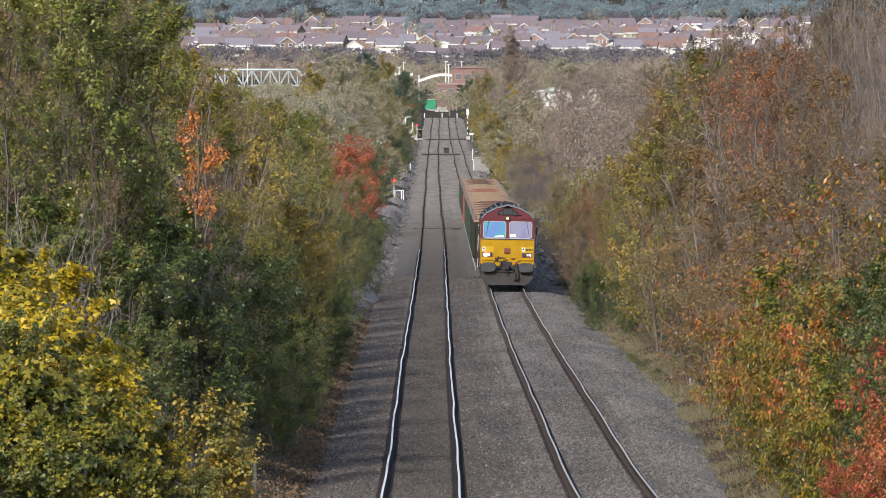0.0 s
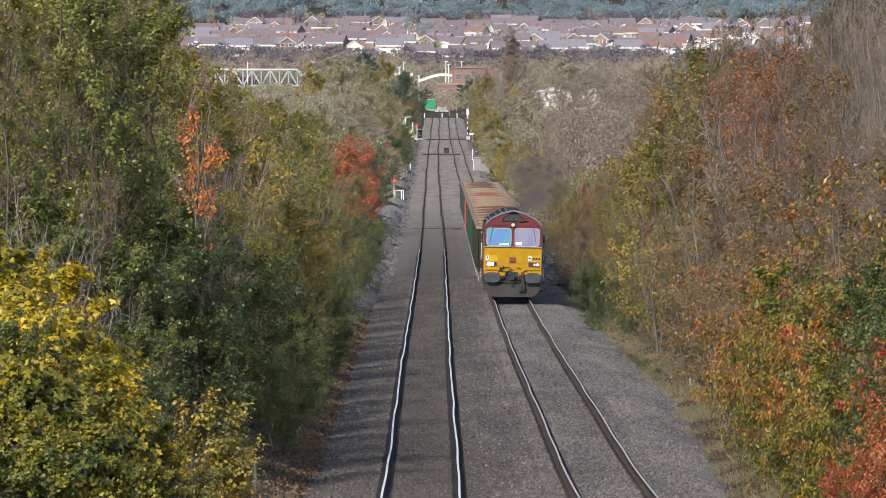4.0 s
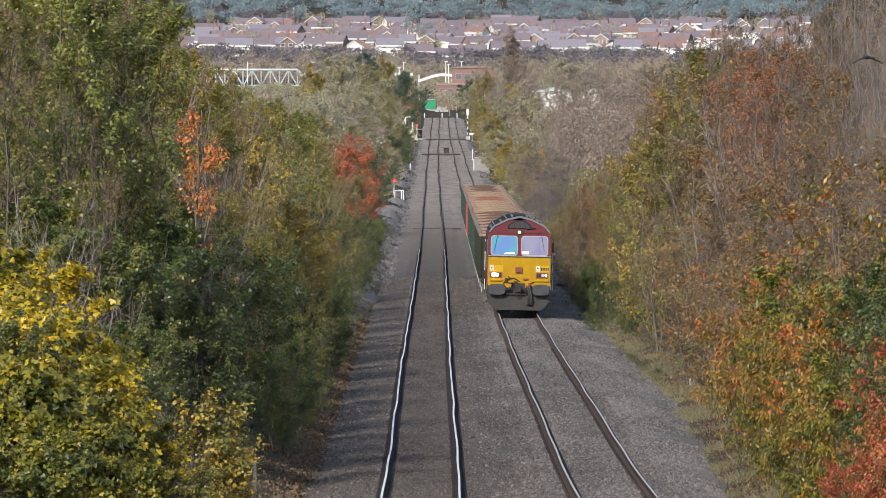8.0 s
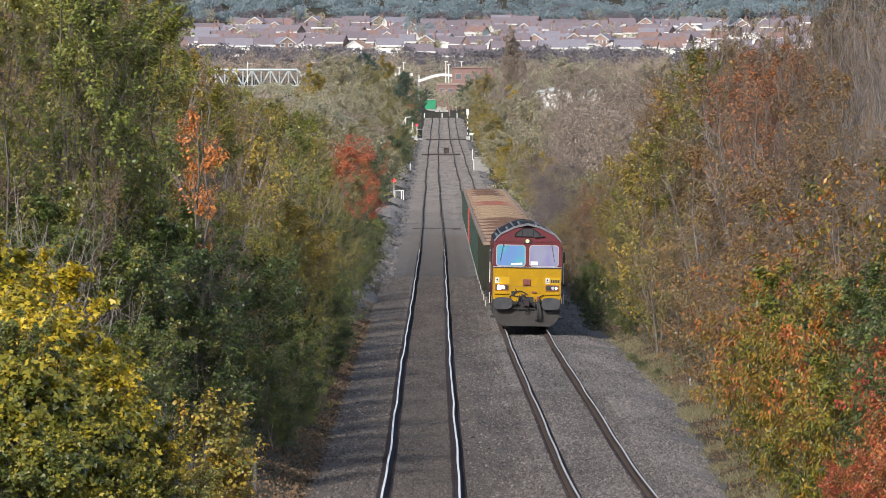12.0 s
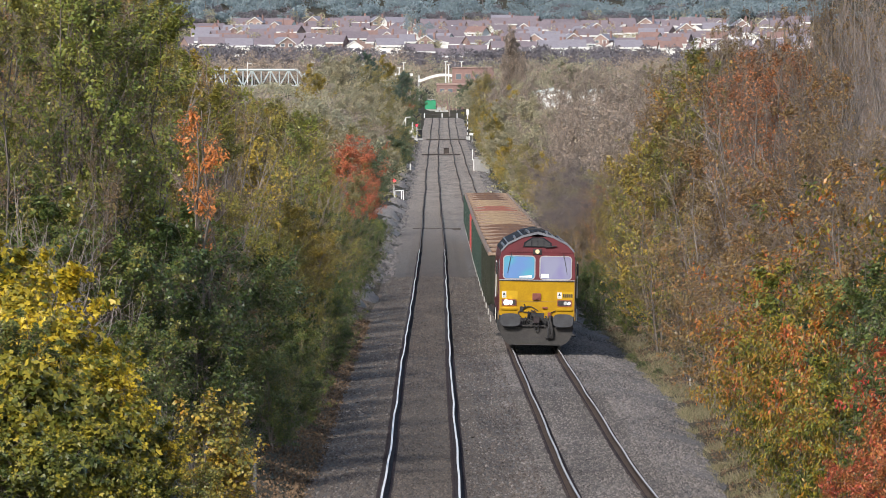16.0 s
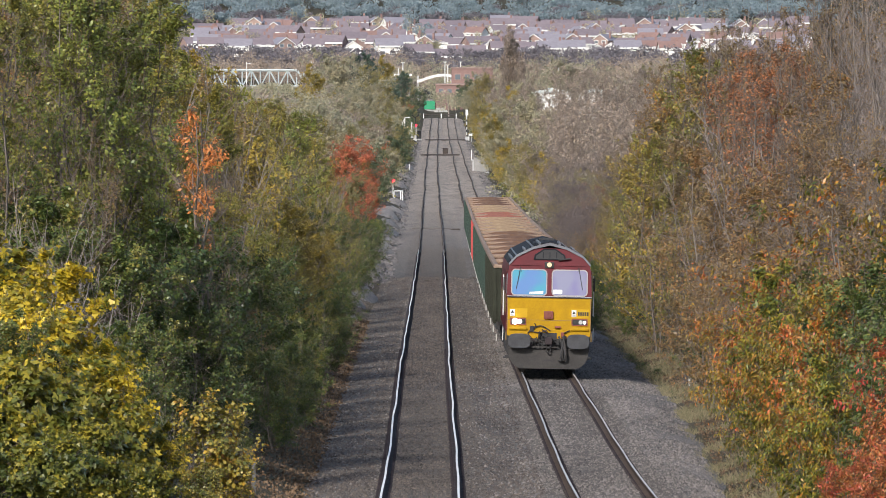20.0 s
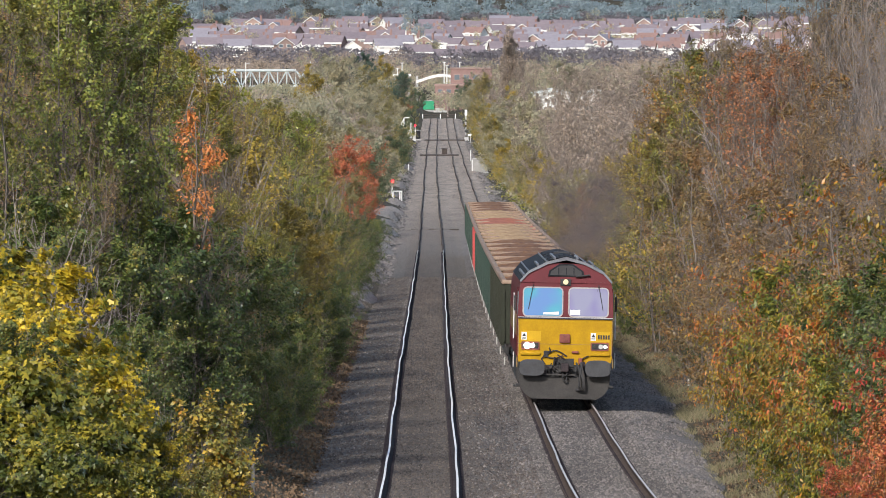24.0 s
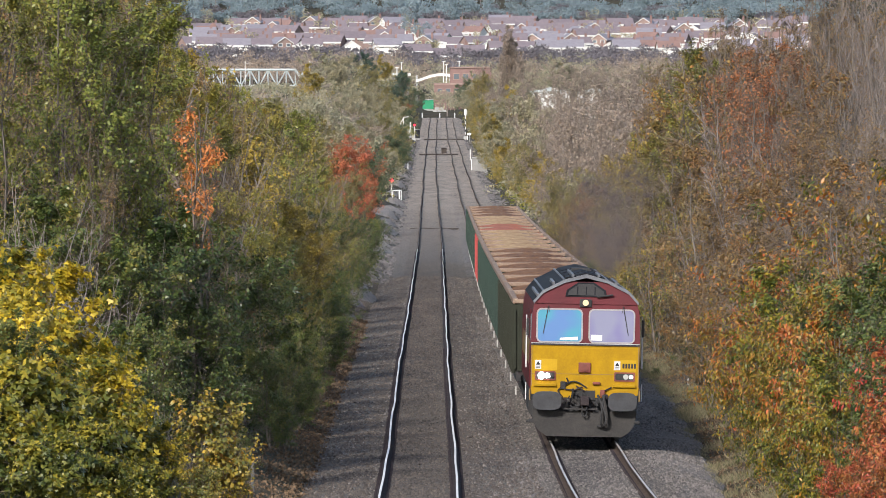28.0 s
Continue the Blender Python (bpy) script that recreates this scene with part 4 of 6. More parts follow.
            if prev is not None:
                rod(bm, prev, p, 0.03, n=6)
            prev = p
        part("brake_hose", bm, m, loco)
    bm, prev = bmesh.new(), None
    for k in range(11):
        u = k / 10
        p = Vector((-0.5 + u * 0.55, -0.07, 1.28 + 0.18 * math.sin(u * 3.14) * (1 - u * 0.4)))
        if prev is not None:
            rod(bm, prev, p, 0.018, n=6)
        prev = p
    part("jumper_cable", bm, M_BLACK, loco)
    part("jumper_head", boxm(-0.56, -0.44, -0.1, -0.02, 1.24, 1.42, bevel=0.02), M_BLACK, loco)
    # grimy pipes, links and valves round the coupling
    pr = random.Random(14)
    for k in range(16):
        x, z = pr.uniform(-0.62, 0.5), pr.uniform(0.78, 1.12)
        part("air_pipe", rodm((x, -0.1 - pr.uniform(0, 0.12), z), (x + pr.uniform(-0.25, 0.25), -0.12 - pr.uniform(0, 0.14), z + pr.uniform(-0.2, 0.25)), pr.uniform(0.014, 0.03), n=6), pr.choice((M_BLACK, M_BLACK, M_PLOW, M_RUST)), loco)
    for k in range(7):
        x, z = pr.uniform(-0.6, 0.5), pr.uniform(0.85, 1.12)
        r = pr.uniform(0.025, 0.06)
        part("valve", boxm(x - r, x + r, -0.26, -0.1, z - r, z + r, bevel=0.012), pr.choice((M_BLACK, M_PLOW, M_RUST)), loco)
    for x0, z0, x1, z1 in ((-0.62, 1.2, -0.5, 1.34), (-0.5, 1.34, -0.38, 1.42), (-0.38, 1.42, -0.42, 1.5), (-0.3, 1.2, -0.05, 1.3), (-0.2, 1.32, 0.0, 1.2), (0.42, 1.2, 0.62, 1.3), (-0.45, 1.24, -0.2, 1.22)):
        part("air_pipe", rodm((x0, -0.07, z0), (x1, -0.09, z1), 0.018, n=6), M_RUST, loco)
    for z, y in ((1.0, -0.42), (0.86, -0.4), (0.72, -0.36)):
        part("coupling_link", ringm(0.06, y, z), M_BLACK, loco)
    part("brake_cock", boxm(0.18, 0.36, -0.1, -0.03, 1.36, 1.42, bevel=0.015), M_REDBOX, loco)
    part("brake_cock", boxm(0.36, 0.46, -0.16, -0.03, 1.08, 1.24, bevel=0.015), M_REDBOX, loco)
    part("underframe", boxm(-1.2, 1.2, 0.1, LOCO_LEN - 0.1, 0.95, 1.2), M_BLACK, loco)
    part("fuel_tank", prismm([(-1.2, 0.95), (-1.2, 0.5), (-1.0, 0.25), (1.0, 0.25), (1.2, 0.5), (1.2, 0.95)], 7.5, 13.0), M_BLACK, loco)
    bogie(loco, 4.0, 3, 1.95, 0.53)
    bogie(loco, 16.6, 3, 1.95, 0.53)
    return loco


# ---------------------------------------------------------------- wagons
WAGON_LEN = 14.2


def build_wagon(paint, label):
    """An open box wagon; its front end is at y = 0."""
    w = empty("box_wagon", label, "wagon", "wagons of the freight train")
    L, T, H = WAGON_LEN - 1.1, 0.09, 2.86
    y0, y1 = 0.55, 0.55 + L
    for s in (-1, 1):
        sd = part("side_wall", boxm(s * 1.36 - T / 2, s * 1.36 + T / 2, y0, y1, 1.15, H), paint, w)
        for k in range(9):
            y = y0 + 0.1 + k * (L - 0.2) / 8
            part("rib", boxm(s * 1.42 - 0.05, s * 1.42 + 0.05, y - 0.06, y + 0.06, 1.1, H - 0.04), paint, sd)
        part("top_rail", boxm(s * 1.38 - 0.06, s * 1.38 + 0.08, y0 - 0.03, y1 + 0.03, H - 0.02, H + 0.12, bevel=0.03), M_RIM, sd, "scuffed brown top rail")
        part("sole_bar", boxm(s * 1.3 - 0.06, s * 1.3 + 0.06, y0, y1, 0.9, 1.15), M_BLACK, w)
        for y in (y0 + 2.2,):
            part("spring_plate", boxm(s * 1.34 - 0.02, s * 1.34 + 0.02, y - 0.09, y + 0.09, 0.5, 0.72), M_CONC, w, "pale spring casing")
        for y in (y0 - 0.02, y1 + 0.02):
            part("buffer", rodm((s * 0.865, y, 1.0), (s * 0.865, y + (-0.5 if y < 5 else 0.5), 1.0), 0.2, n=14), M_BLACK, w)
        part("end_ladder", boxm(s * 1.38 - 0.03, s * 1.38 + 0.03, y0 - 0.06, y0 - 0.01, 1.2, 2.7), M_OLIVE_W, w)
    for y in (y0, y1):
        part("end_wall", boxm(-1.32, 1.32, y - T / 2, y + T / 2, 1.15, H), paint, w)
        part("end_rail", boxm(-1.4, 1.4, y - 0.08, y + 0.08, H - 0.01, H + 0.1, bevel=0.03), M_RIM, w)
    part("floor", boxm(-1.32, 1.32, y0, y1, 1.05, 1.15), M_RUST, w)
    bogie(w, y0 + 2.0, 2, 1.8, 0.46, 0.98)
    bogie(w, y1 - 2.0, 2, 1.8, 0.46, 0.98)
    return w


def build_load(seed, material, label):
    """A heaped load that fills a wagon."""
    rng = np.random.default_rng(seed)
    xs, ys = np.linspace(-1.31, 1.31, 14), np.linspace(0.6, WAGON_LEN - 0.6, 60)
    gx, gy = np.meshgrid(xs, ys)
    z = 2.80 + 0.16 * (1 - (gx / 1.31) ** 2) * (0.8 + 0.2 * np.sin((gy - 0.6) / (WAGON_LEN - 1.2) * math.pi) ** 0.5)
    z += np.array([[0.07 * noise.noise(Vector((a * 0.8, b * 1.7, seed))) + 0.06 * noise.noise(Vector((a * 4, b * 4, seed))) for a, b in zip(ra, rb)] for ra, rb in zip(gx, gy)])
    top = np.stack((gx, gy, z), -1).reshape(-1, 3)
    n, m = len(xs), len(ys)
    i = np.arange(m - 1)[:, None] * n + np.arange(n - 1)[None]
    f = np.stack((i, i + 1, i + n + 1, i + n), -1).reshape(-1, 4)
    edge = list(range(n)) + [k * n + n - 1 for k in range(1, m)] + [(m - 1) * n + k for k in range(n - 2, -1, -1)] + [k * n for k in range(m - 2, 0, -1)]
    low = top[edge].copy()
    low[:, 2] = 1.15
    b0 = len(top)
    e = len(edge)
    wall = np.array([(edge[(k + 1) % e], edge[k], b0 + k, b0 + (k + 1) % e) for k in range(e)])
    ob = fast("bulk_load", np.concatenate((top, low)), np.concatenate((f, wall)), material, smooth=True)
    return tagged(ob, label, "load", "loads in the wagons")


# ---------------------------------------------------------------- smoke
def build_puff(seed, parent, n=4200, size=0.0145):
    """A loose ball of soot flecks, about a metre across."""
    rng = np.random.default_rng(seed)
    r = np.abs(rng.normal(0, 0.55, (n, 1)))
    pos = unit(rng.normal(0, 1, (n, 3))) * r * (1.0, 1.6, 0.9)
    V, F = leaf_cards(rng, pos, size, 0, 0.5)
    return fast("smoke_puff", V, F, M_SOOT, parent)


# ---------------------------------------------------------------- bird
def build_bird():
    crow = empty("crow", "black crow in flight with flapping wings", "bird")
    bm = bmesh.new()
    bmesh.ops.create_uvsphere(bm, u_segments=12, v_segments=8, radius=1, matrix=Matrix.Diagonal((0.2, 0.065, 0.06, 1)))
    bmesh.ops.create_uvsphere(bm, u_segments=10, v_segments=6, radius=0.05, matrix=pose(-0.2, 0, 0.02))
    part("body", bm, M_CROW, crow)
    part("beak", rodm((-0.24, 0, 0.02), (-0.31, 0, 0.01), 0.018, 0.004, 6), M_CROW, crow)
    bm = bmesh.new()
    prism(bm, [(0.15, -0.012), (0.36, -0.01), (0.36, 0.008), (0.15, 0.012)], -0.07, 0.07)
    part("tail", bm, M_CROW, crow)
    wings = []
    for s in (-1, 1):
        bm = bmesh.new()
        pts = [(-0.08, 0), (-0.13, 0.2), (-0.02, 0.48), (0.04, 0.5), (0.03, 0.25), (0.07, 0)]
        a = [bm.verts.new((x, s * y, 0.01)) for x, y in pts]
        b = [bm.verts.new((x, s * y, -0.01)) for x, y in pts]
        bm.faces.new(a), bm.faces.new(b[::-1])
        for i in range(len(pts)):
            j = (i + 1) % len(pts)
            bm.faces.new((a[j], a[i], b[i], b[j]))
        bmesh.ops.recalc_face_normals(bm, faces=bm.faces[:])
        wings.append(part("wing", bm, M_CROW, crow))
    return crow, wings


# ---------------------------------------------------------------- houses and the far side
def build_house(name, label, w, d, h, wallm, roofm, gable_front=True, chimney=True, white_gable=False):
    hs = empty(name, label, "house", "houses on the far hill")
    rise = (w if gable_front else d) * 0.34
    if gable_front:
        wall = prismm([(-w / 2, -3), (w / 2, -3), (w / 2, h), (0, h + rise), (-w / 2, h)], 0, d)
        roofs = []
        for s in (-1, 1):
            roofs.append(prismm([(s * (w / 2 + 0.5), h - 0.3), (0, h + rise + 0.05), (0, h + rise + 0.3), (s * (w / 2 + 0.5), h - 0.05)], -0.4, d + 0.4))
    else:
        bm = bmesh.new()
        ends = [[bm.verts.new((x, yy, zz)) for yy, zz in ((0, -3), (d, -3), (d, h), (d / 2, h + rise - 0.3), (0, h))] for x in (-w / 2, w / 2)]
        bm.faces.new(ends[0])
        bm.faces.new(ends[1][::-1])
        for k in range(5):
            bm.faces.new((ends[0][k], ends[1][k], ends[1][(k + 1) % 5], ends[0][(k + 1) % 5]))
        bmesh.ops.recalc_face_normals(bm, faces=bm.faces[:])
        wall = bm
        roofs = []
        for s in (0, 1):
            bm = bmesh.new()
            ya, yb = (-0.5, d / 2) if s == 0 else (d + 0.5, d / 2)
            vs = [bm.verts.new(p) for p in ((-w / 2 - 0.4, ya, h - 0.2), (w / 2 + 0.4, ya, h - 0.2), (w / 2 + 0.4, yb, h + rise), (-w / 2 - 0.4, yb, h + rise))]
            lo = [bm.verts.new(v.co - Vector((0, 0, 0.25))) for v in vs]
            bm.faces.new(vs), bm.faces.new(lo[::-1])
            for a in range(4):
                b = (a + 1) % 4
                bm.faces.new((vs[b], vs[a], lo[a], lo[b]))
            bmesh.ops.recalc_face_normals(bm, faces=bm.faces[:])
            roofs.append(bm)
    part("wall", wall, wallm, hs)
    for r in roofs:
        bmesh.ops.recalc_face_normals(r, faces=r.faces[:])
        part("roof", r, roofm, hs)
    if gable_front:
        for s in (-1, 1):
            part("bargeboard", prismm([(s * (w / 2 + 0.5), h - 0.35), (0, h + rise - 0.05), (0, h + rise + 0.3), (s * (w / 2 + 0.5), h)], -0.55, -0.42), M_WHITE, hs, "white bargeboard")
        if white_gable:
            part("gable_cladding", prismm([(-w / 2 + 0.1, h - 0.6), (w / 2 - 0.1, h - 0.6), (0, h + rise - 0.3)], -0.1, -0.02), M_RENDER, hs, "white gable cladding")
    else:
        part("fascia", boxm(-w / 2 - 0.4, w / 2 + 0.4, -0.62, -0.5, h - 0.75, h - 0.1), M_WHITE, hs, "white fascia board")
    if chimney:
        part("chimney", boxm(w * 0.3, w * 0.3 + 0.8, d * 0.5, d * 0.5 + 0.6, h, h + rise + 1.3), M_BRICK, hs)
    for x, z in (((-w * 0.26, 0.9), (w * 0.24, 3.1), (-w * 0.26, 3.1)) if h > 4 else ((-w * 0.26, 0.9), (w * 0.24, 0.9))):
        wd = part("window", boxm(x - 0.95, x + 0.95, -0.08, 0.1, z, z + 1.3), M_WHITE, hs, "white-framed window")
        part("pane", boxm(x - 0.75, x + 0.75, -0.12, -0.09, z + 0.15, z + 1.15), M_PANE, wd)
    return hs


def at_px(x, y, d):
    """Point at distance d seen under the given offsets from the level line of sight."""
    return ((x - 784) * d / FOCUS, d, EYE_Z - (y - 60) * d / FOCUS)


def place_far():
    kinds = [build_house("house", "brick house with gabled front and grey roof", 6.6, 8, 4.4, M_BRICK2, M_TILE2, True),
             build_house("house", "pale-rendered house with brown tiled roof", 7.5, 7.5, 4.2, M_RENDER, M_TILE, False),
             build_house("house", "low bungalow with white gable and dark roof", 6.5, 9, 2.5, M_RENDER, M_TILE, True, True, True),
             build_house("house", "terraced brick house with brown roof and white fascia", 11, 8, 4.4, M_BRICK2, M_TILE, False),
             build_house("house", "pale terraced house with slate roof", 10, 8, 4.3, M_RENDER, M_TILE2, False),
             build_house("house", "house with red tiled roof and pale walls", 8, 7.5, 4.2, M_RENDER, M_TILE3, False),
             build_house("house", "long low house with brown roof and white fascia", 14, 8, 2.6, M_BRICK2, M_TILE, False)]
    rng = random.Random(5)
    rows = [(3860, 9, "c"), (3950, 9, "c"), (4040, 9, "b"), (4130, 9, "c"), (4210, 9.5, "b"), (4290, 10, "m"), (4370, 10.5, "g"), (4450, 10, "m"), (4510, 11, "g"), (4570, 11, "l")]
    weights = {"c": (1, 3, 7, 3, 3, 1, 2), "b": (1, 1, 9, 3, 2, 1, 3), "m": (2, 2, 5, 4, 2, 1, 4), "g": (7, 1, 2, 4, 1, 0, 3), "l": (2, 0, 1, 5, 1, 0, 7)}
    first = {}
    for y, gap, mix in rows:
        x = -y * 0.0255
        while x < y * 0.034:
            k = rng.choices(range(7), weights[mix])[0]
            x += rng.uniform(0.8, 1.3) * gap
            if rng.random() < 0.1:
                x += 6
                continue
            yy = y + rng.uniform(-22, 22)
            m = pose(x, yy, float(ground_z(x, yy)) + 0.1, 0, 0, rng.choice((0, 0, 0, 12, -15, 8, 25, -25)))
            if k not in first:
                first[k] = kinds[k]
                kinds[k].matrix_basis = m
            else:
                copy_thing(kinds[k], m)


def far_wood(name, label, trees, leafmat, seed, leaf=0.55, per=420):
    """A stretch of distant wood: trunks and ragged crowns in one mesh."""
    rng = np.random.default_rng(seed)
    pos, P, Q, A, B = [], [], [], [], []
    for x, y, h, w in trees:
        z = float(ground_z(x, y))
        base = np.array((x, y, z))
        P.append(base - (0, 0, 0.5)), Q.append(base + (0, 0, h * 0.8)), A.append(0.03 * h), B.append(0.006 * h)
        lumps = rng.normal(0, 1, (7, 3)) * (w * 0.28, w * 0.28, h * 0.2) + base + (0, 0, h * 0.56)
        for c in lumps:
            n = per // 7
            pos.append(c + unit(rng.normal(0, 1, (n, 3))) * (w * 0.26, w * 0.26, h * 0.2) * rng.uniform(0.2, 1.05, (n, 1)) ** 0.6)
    V1, F1 = tubes(np.array(P), np.array(Q), np.array(A), np.array(B))
    V2, F2 = leaf_cards(rng, np.concatenate(pos), leaf, 0.1, 0.45)
    ob = fast(name, np.concatenate((V1, V2)), np.concatenate((F1, F2 + len(V1))), [M_TWIG_GREY, leafmat], index=np.concatenate((np.zeros(len(F1), int), np.ones(len(F2), int))))
    return tagged(ob, label, "wood", kind="stuff")


def beam(parent, name, p, q, w, material=None):
    return part(name, rodm(p, q, w, n=4), material or M_STEELW, parent)


def build_truss():
    br = empty("truss_bridge", "pale grey steel lattice girder bridge among trees", "bridge")
    y, z0, z1 = 2900.0, -6.2, -1.5
    xs = [-78 + 2.6 * k for k in range(16)]
    for yy in (y, y + 6):
        beam(br, "top_chord", (xs[0], yy, z1), (xs[-2], yy, z1), 0.35)
        beam(br, "bottom_chord", (xs[0], yy, z0), (xs[-1] + 1.5, yy, z0), 0.4)
        for k in range(len(xs) - 1):
            beam(br, "vertical", (xs[k], yy, z0), (xs[k], yy, z1), 0.13)
            if k % 2 == 0:
                beam(br, "diagonal", (xs[k], yy, z0), (xs[k + 1], yy, z1), 0.16)
            else:
                beam(br, "diagonal", (xs[k], yy, z1), (xs[k + 1], yy, z0), 0.16)
        beam(br, "end_post", (xs[-2], yy, z1), (xs[-1] + 1, yy, z0), 0.3)
    part("deck", boxm(xs[0], xs[-1] + 2, y + 0.3, y + 5.7, z0 - 0.5, z0 + 0.1), M_CONC, br)
    for x in (xs[0] + 1, xs[-1]):
        part("pier", boxm(x - 1.2, x + 1.2, y, y + 6, float(ground_z(x, y)) - 1, z0 - 0.5), M_BRICK, br)


def build_valley():
    build_truss()
    # brick works building in two blocks
    y = 2540.0
    g = float(ground_z(1, y))
    bb = empty("brick_building", "flat-roofed red brick building beyond the crossing", "building")
    part("lower_block", boxm(-1.6, 5.2, y, y + 14, g - 0.5, g + 6.2), M_BRICK, bb)
    part("roof_edge", boxm(-1.8, 5.4, y - 0.2, y + 14.2, g + 6.2, g + 6.6), M_BRICK2, bb)
    for k in range(3):
        x = -0.9 + k * 2.1
        wd = part("window", boxm(x, x + 1.3, y - 0.06, y + 0.1, g + 4.2, g + 5.4), M_BRICK2, bb)
        part("pane", boxm(x + 0.12, x + 1.18, y - 0.1, y - 0.065, g + 4.35, g + 5.25), M_PANE, wd)
    part("upper_block", boxm(2.4, 13.0, y + 60, y + 80, g - 0.5, g + 10.2), M_BRICK, bb)
    part("parapet", boxm(2.2, 13.2, y + 59.7, y + 80.2, g + 10.2, g + 10.5), M_BRICK2, bb)
    for k in range(4):
        wd = part("window", boxm(3.2 + k * 2.4, 4.8 + k * 2.4, y + 59.9, y + 60.2, g + 7.2, g + 8.9), M_BRICK2, bb)
        part("pane", boxm(3.35 + k * 2.4, 4.65 + k * 2.4, y + 59.85, y + 59.89, g + 7.4, g + 8.7), M_PANE, wd)
    cab = empty("portable_cabin", "bright green portable cabin beyond the crossing", "cabin")
    part("cabin_body", boxm(-4.5, -1.75, y - 40, y - 36, g + 0.5, g + 2.7, bevel=0.05), M_GREENBOX, cab)
    part("cabin_roof", boxm(-4.6, -1.65, y - 40.2, y - 35.8, g + 2.7, g + 2.85), M_CONC, cab)
    part("cabin_base", boxm(-4.4, -1.85, y - 39.8, y - 36.2, g - 0.3, g + 0.5), M_CONC, cab)
    part("cabin_door", boxm(-3.0, -2.2, y - 40.06, y - 39.98, g + 0.5, g + 2.4), M_GREENBOX, cab)
    pile = empty("concrete_blocks", "stacked pale concrete blocks beyond the crossing", "blocks")
    for k, (x, z) in enumerate(((-1.9, 0), (-0.8, 0), (0.3, 0), (-1.4, 0.6), (-0.3, 0.6))):
        part("block", boxm(x, x + 1.0, y - 70, y - 69, g + z - 0.1, g + z + 0.5, bevel=0.04), M_CONC, pile)
    # pale footbridge with a curved ramp, and its masts
    fb = empty("footbridge", "white footbridge with a curved parapet", "bridge")
    yb = 2700.0
    prev = None
    for k in range(9):
        u = k / 8
        p = Vector((-6.6 + 9.2 * u, yb, -3.4 + 1.7 * math.sin(u * 2.1) ** 1.2 if u else -3.4))
        if prev is not None:
            part("parapet", prismm([(prev.x, prev.z - 0.7), (p.x, p.z - 0.7), (p.x, p.z), (prev.x, prev.z)], yb, yb + 2.4), M_WHITE, fb)
        prev = p
    part("landing", boxm(-12.8, -8.0, yb, yb + 2.4, -2.3, -1.7), M_WHITE, fb)
    for x in (-12.2, -8.6, -6.4, 2.4):
        part("column", boxm(x - 0.25, x + 0.25, yb + 0.8, yb + 1.4, float(ground_z(x, yb)) - 0.5, -2.2), M_CONC, fb)
    for x, z in ((-10.4, 1.2), (0.75, 1.4), (1.5, 0.6), (-11.6, -0.2), (4.9, 1.4)):
        mst = empty("mast", "slim white lamp mast by the footbridge", "mast", "masts in the valley")
        g2 = float(ground_z(x, yb - 10))
        part("pole", rodm((x, yb - 10, g2 - 0.3), (x, yb - 10, z), 0.2, 0.12), M_WHITE, mst)
        part("lamp_head", boxm(x - 0.5, x + 0.5, yb - 10.2, yb - 9.8, z, z + 0.15), M_WHITE, mst)
    for x, z in ((-35.5, 1.5), (-53, 1.3), (-27.5, 0.2), (31.5, 0.6), (-22, 1.0)):
        mst = empty("mast", "slim pale mast standing among the trees", "mast", "masts in the valley")
        g2 = float(ground_z(x, 2750))
        part("pole", rodm((x, 2750, g2 - 0.3), (x, 2750, z), 0.18, 0.1), M_WHITE, mst)
        part("bracket", boxm(x, x + 1.2, 2749.9, 2750.1, z - 0.5, z - 0.35), M_WHITE, mst)
    # low white sheds among the trees on the right
    for x, w in ((21.5, 7.5), (30, 6.5)):
        sh = empty("white_shed", "low white industrial shed behind bare trees", "shed", "industrial sheds")
        g2 = float(ground_z(x, 1980))
        part("shed_wall", boxm(x - w / 2, x + w / 2, 1980, 1992, g2 - 0.5, g2 + 5.8), M_WHITE, sh)
        part("shed_roof", prismm([(x - w / 2 - 0.3, g2 + 5.8), (x + w / 2 + 0.3, g2 + 5.8), (x, g2 + 6.7)], 1979.6, 1992.4), M_STEELW, sh)
        for k in range(3):
            part("cladding_rib", boxm(x - w / 2 + w * (k + 1) / 4 - 0.06, x - w / 2 + w * (k + 1) / 4 + 0.06, 1979.9, 1979.99, g2, g2 + 5.7), M_STEELW, sh)
    # woods
    r = random.Random(21)
    low = []
    for _ in range(420):
        d = r.uniform(700, 2230)
        s = r.choice((-1, 1))
        low.append((float(left_at(d)) - r.uniform(4.8, 9.5) if s < 0 else float(right_at(d)) + r.uniform(4.4, 10), d, r.uniform(1.4, 2.8), r.uniform(2.0, 3.6)))
    far_wood("lineside_scrub", "low olive scrub along both sides of the line", low[:240], L_OLIVE, 11, leaf=0.2, per=230)
    far_wood("lineside_bramble", "low haze-paled bramble along both sides of the line", low[240:], L_HAZEL, 12, leaf=0.2, per=230)
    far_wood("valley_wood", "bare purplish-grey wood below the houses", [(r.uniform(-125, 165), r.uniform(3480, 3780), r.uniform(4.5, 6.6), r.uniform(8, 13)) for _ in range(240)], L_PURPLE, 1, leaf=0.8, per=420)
    far_wood("valley_scrub", "haze-paled grey-green scrub filling the valley floor", [(r.uniform(-30, 100), r.uniform(2300, 3500), r.uniform(4, 7.5), r.uniform(8, 13)) for _ in range(170)] + [(r.uniform(-85, -30), r.uniform(2300, 2880), r.uniform(2, 3.4), r.uniform(6, 9)) for _ in range(70)], L_HAZEL, 6, leaf=0.42, per=480)
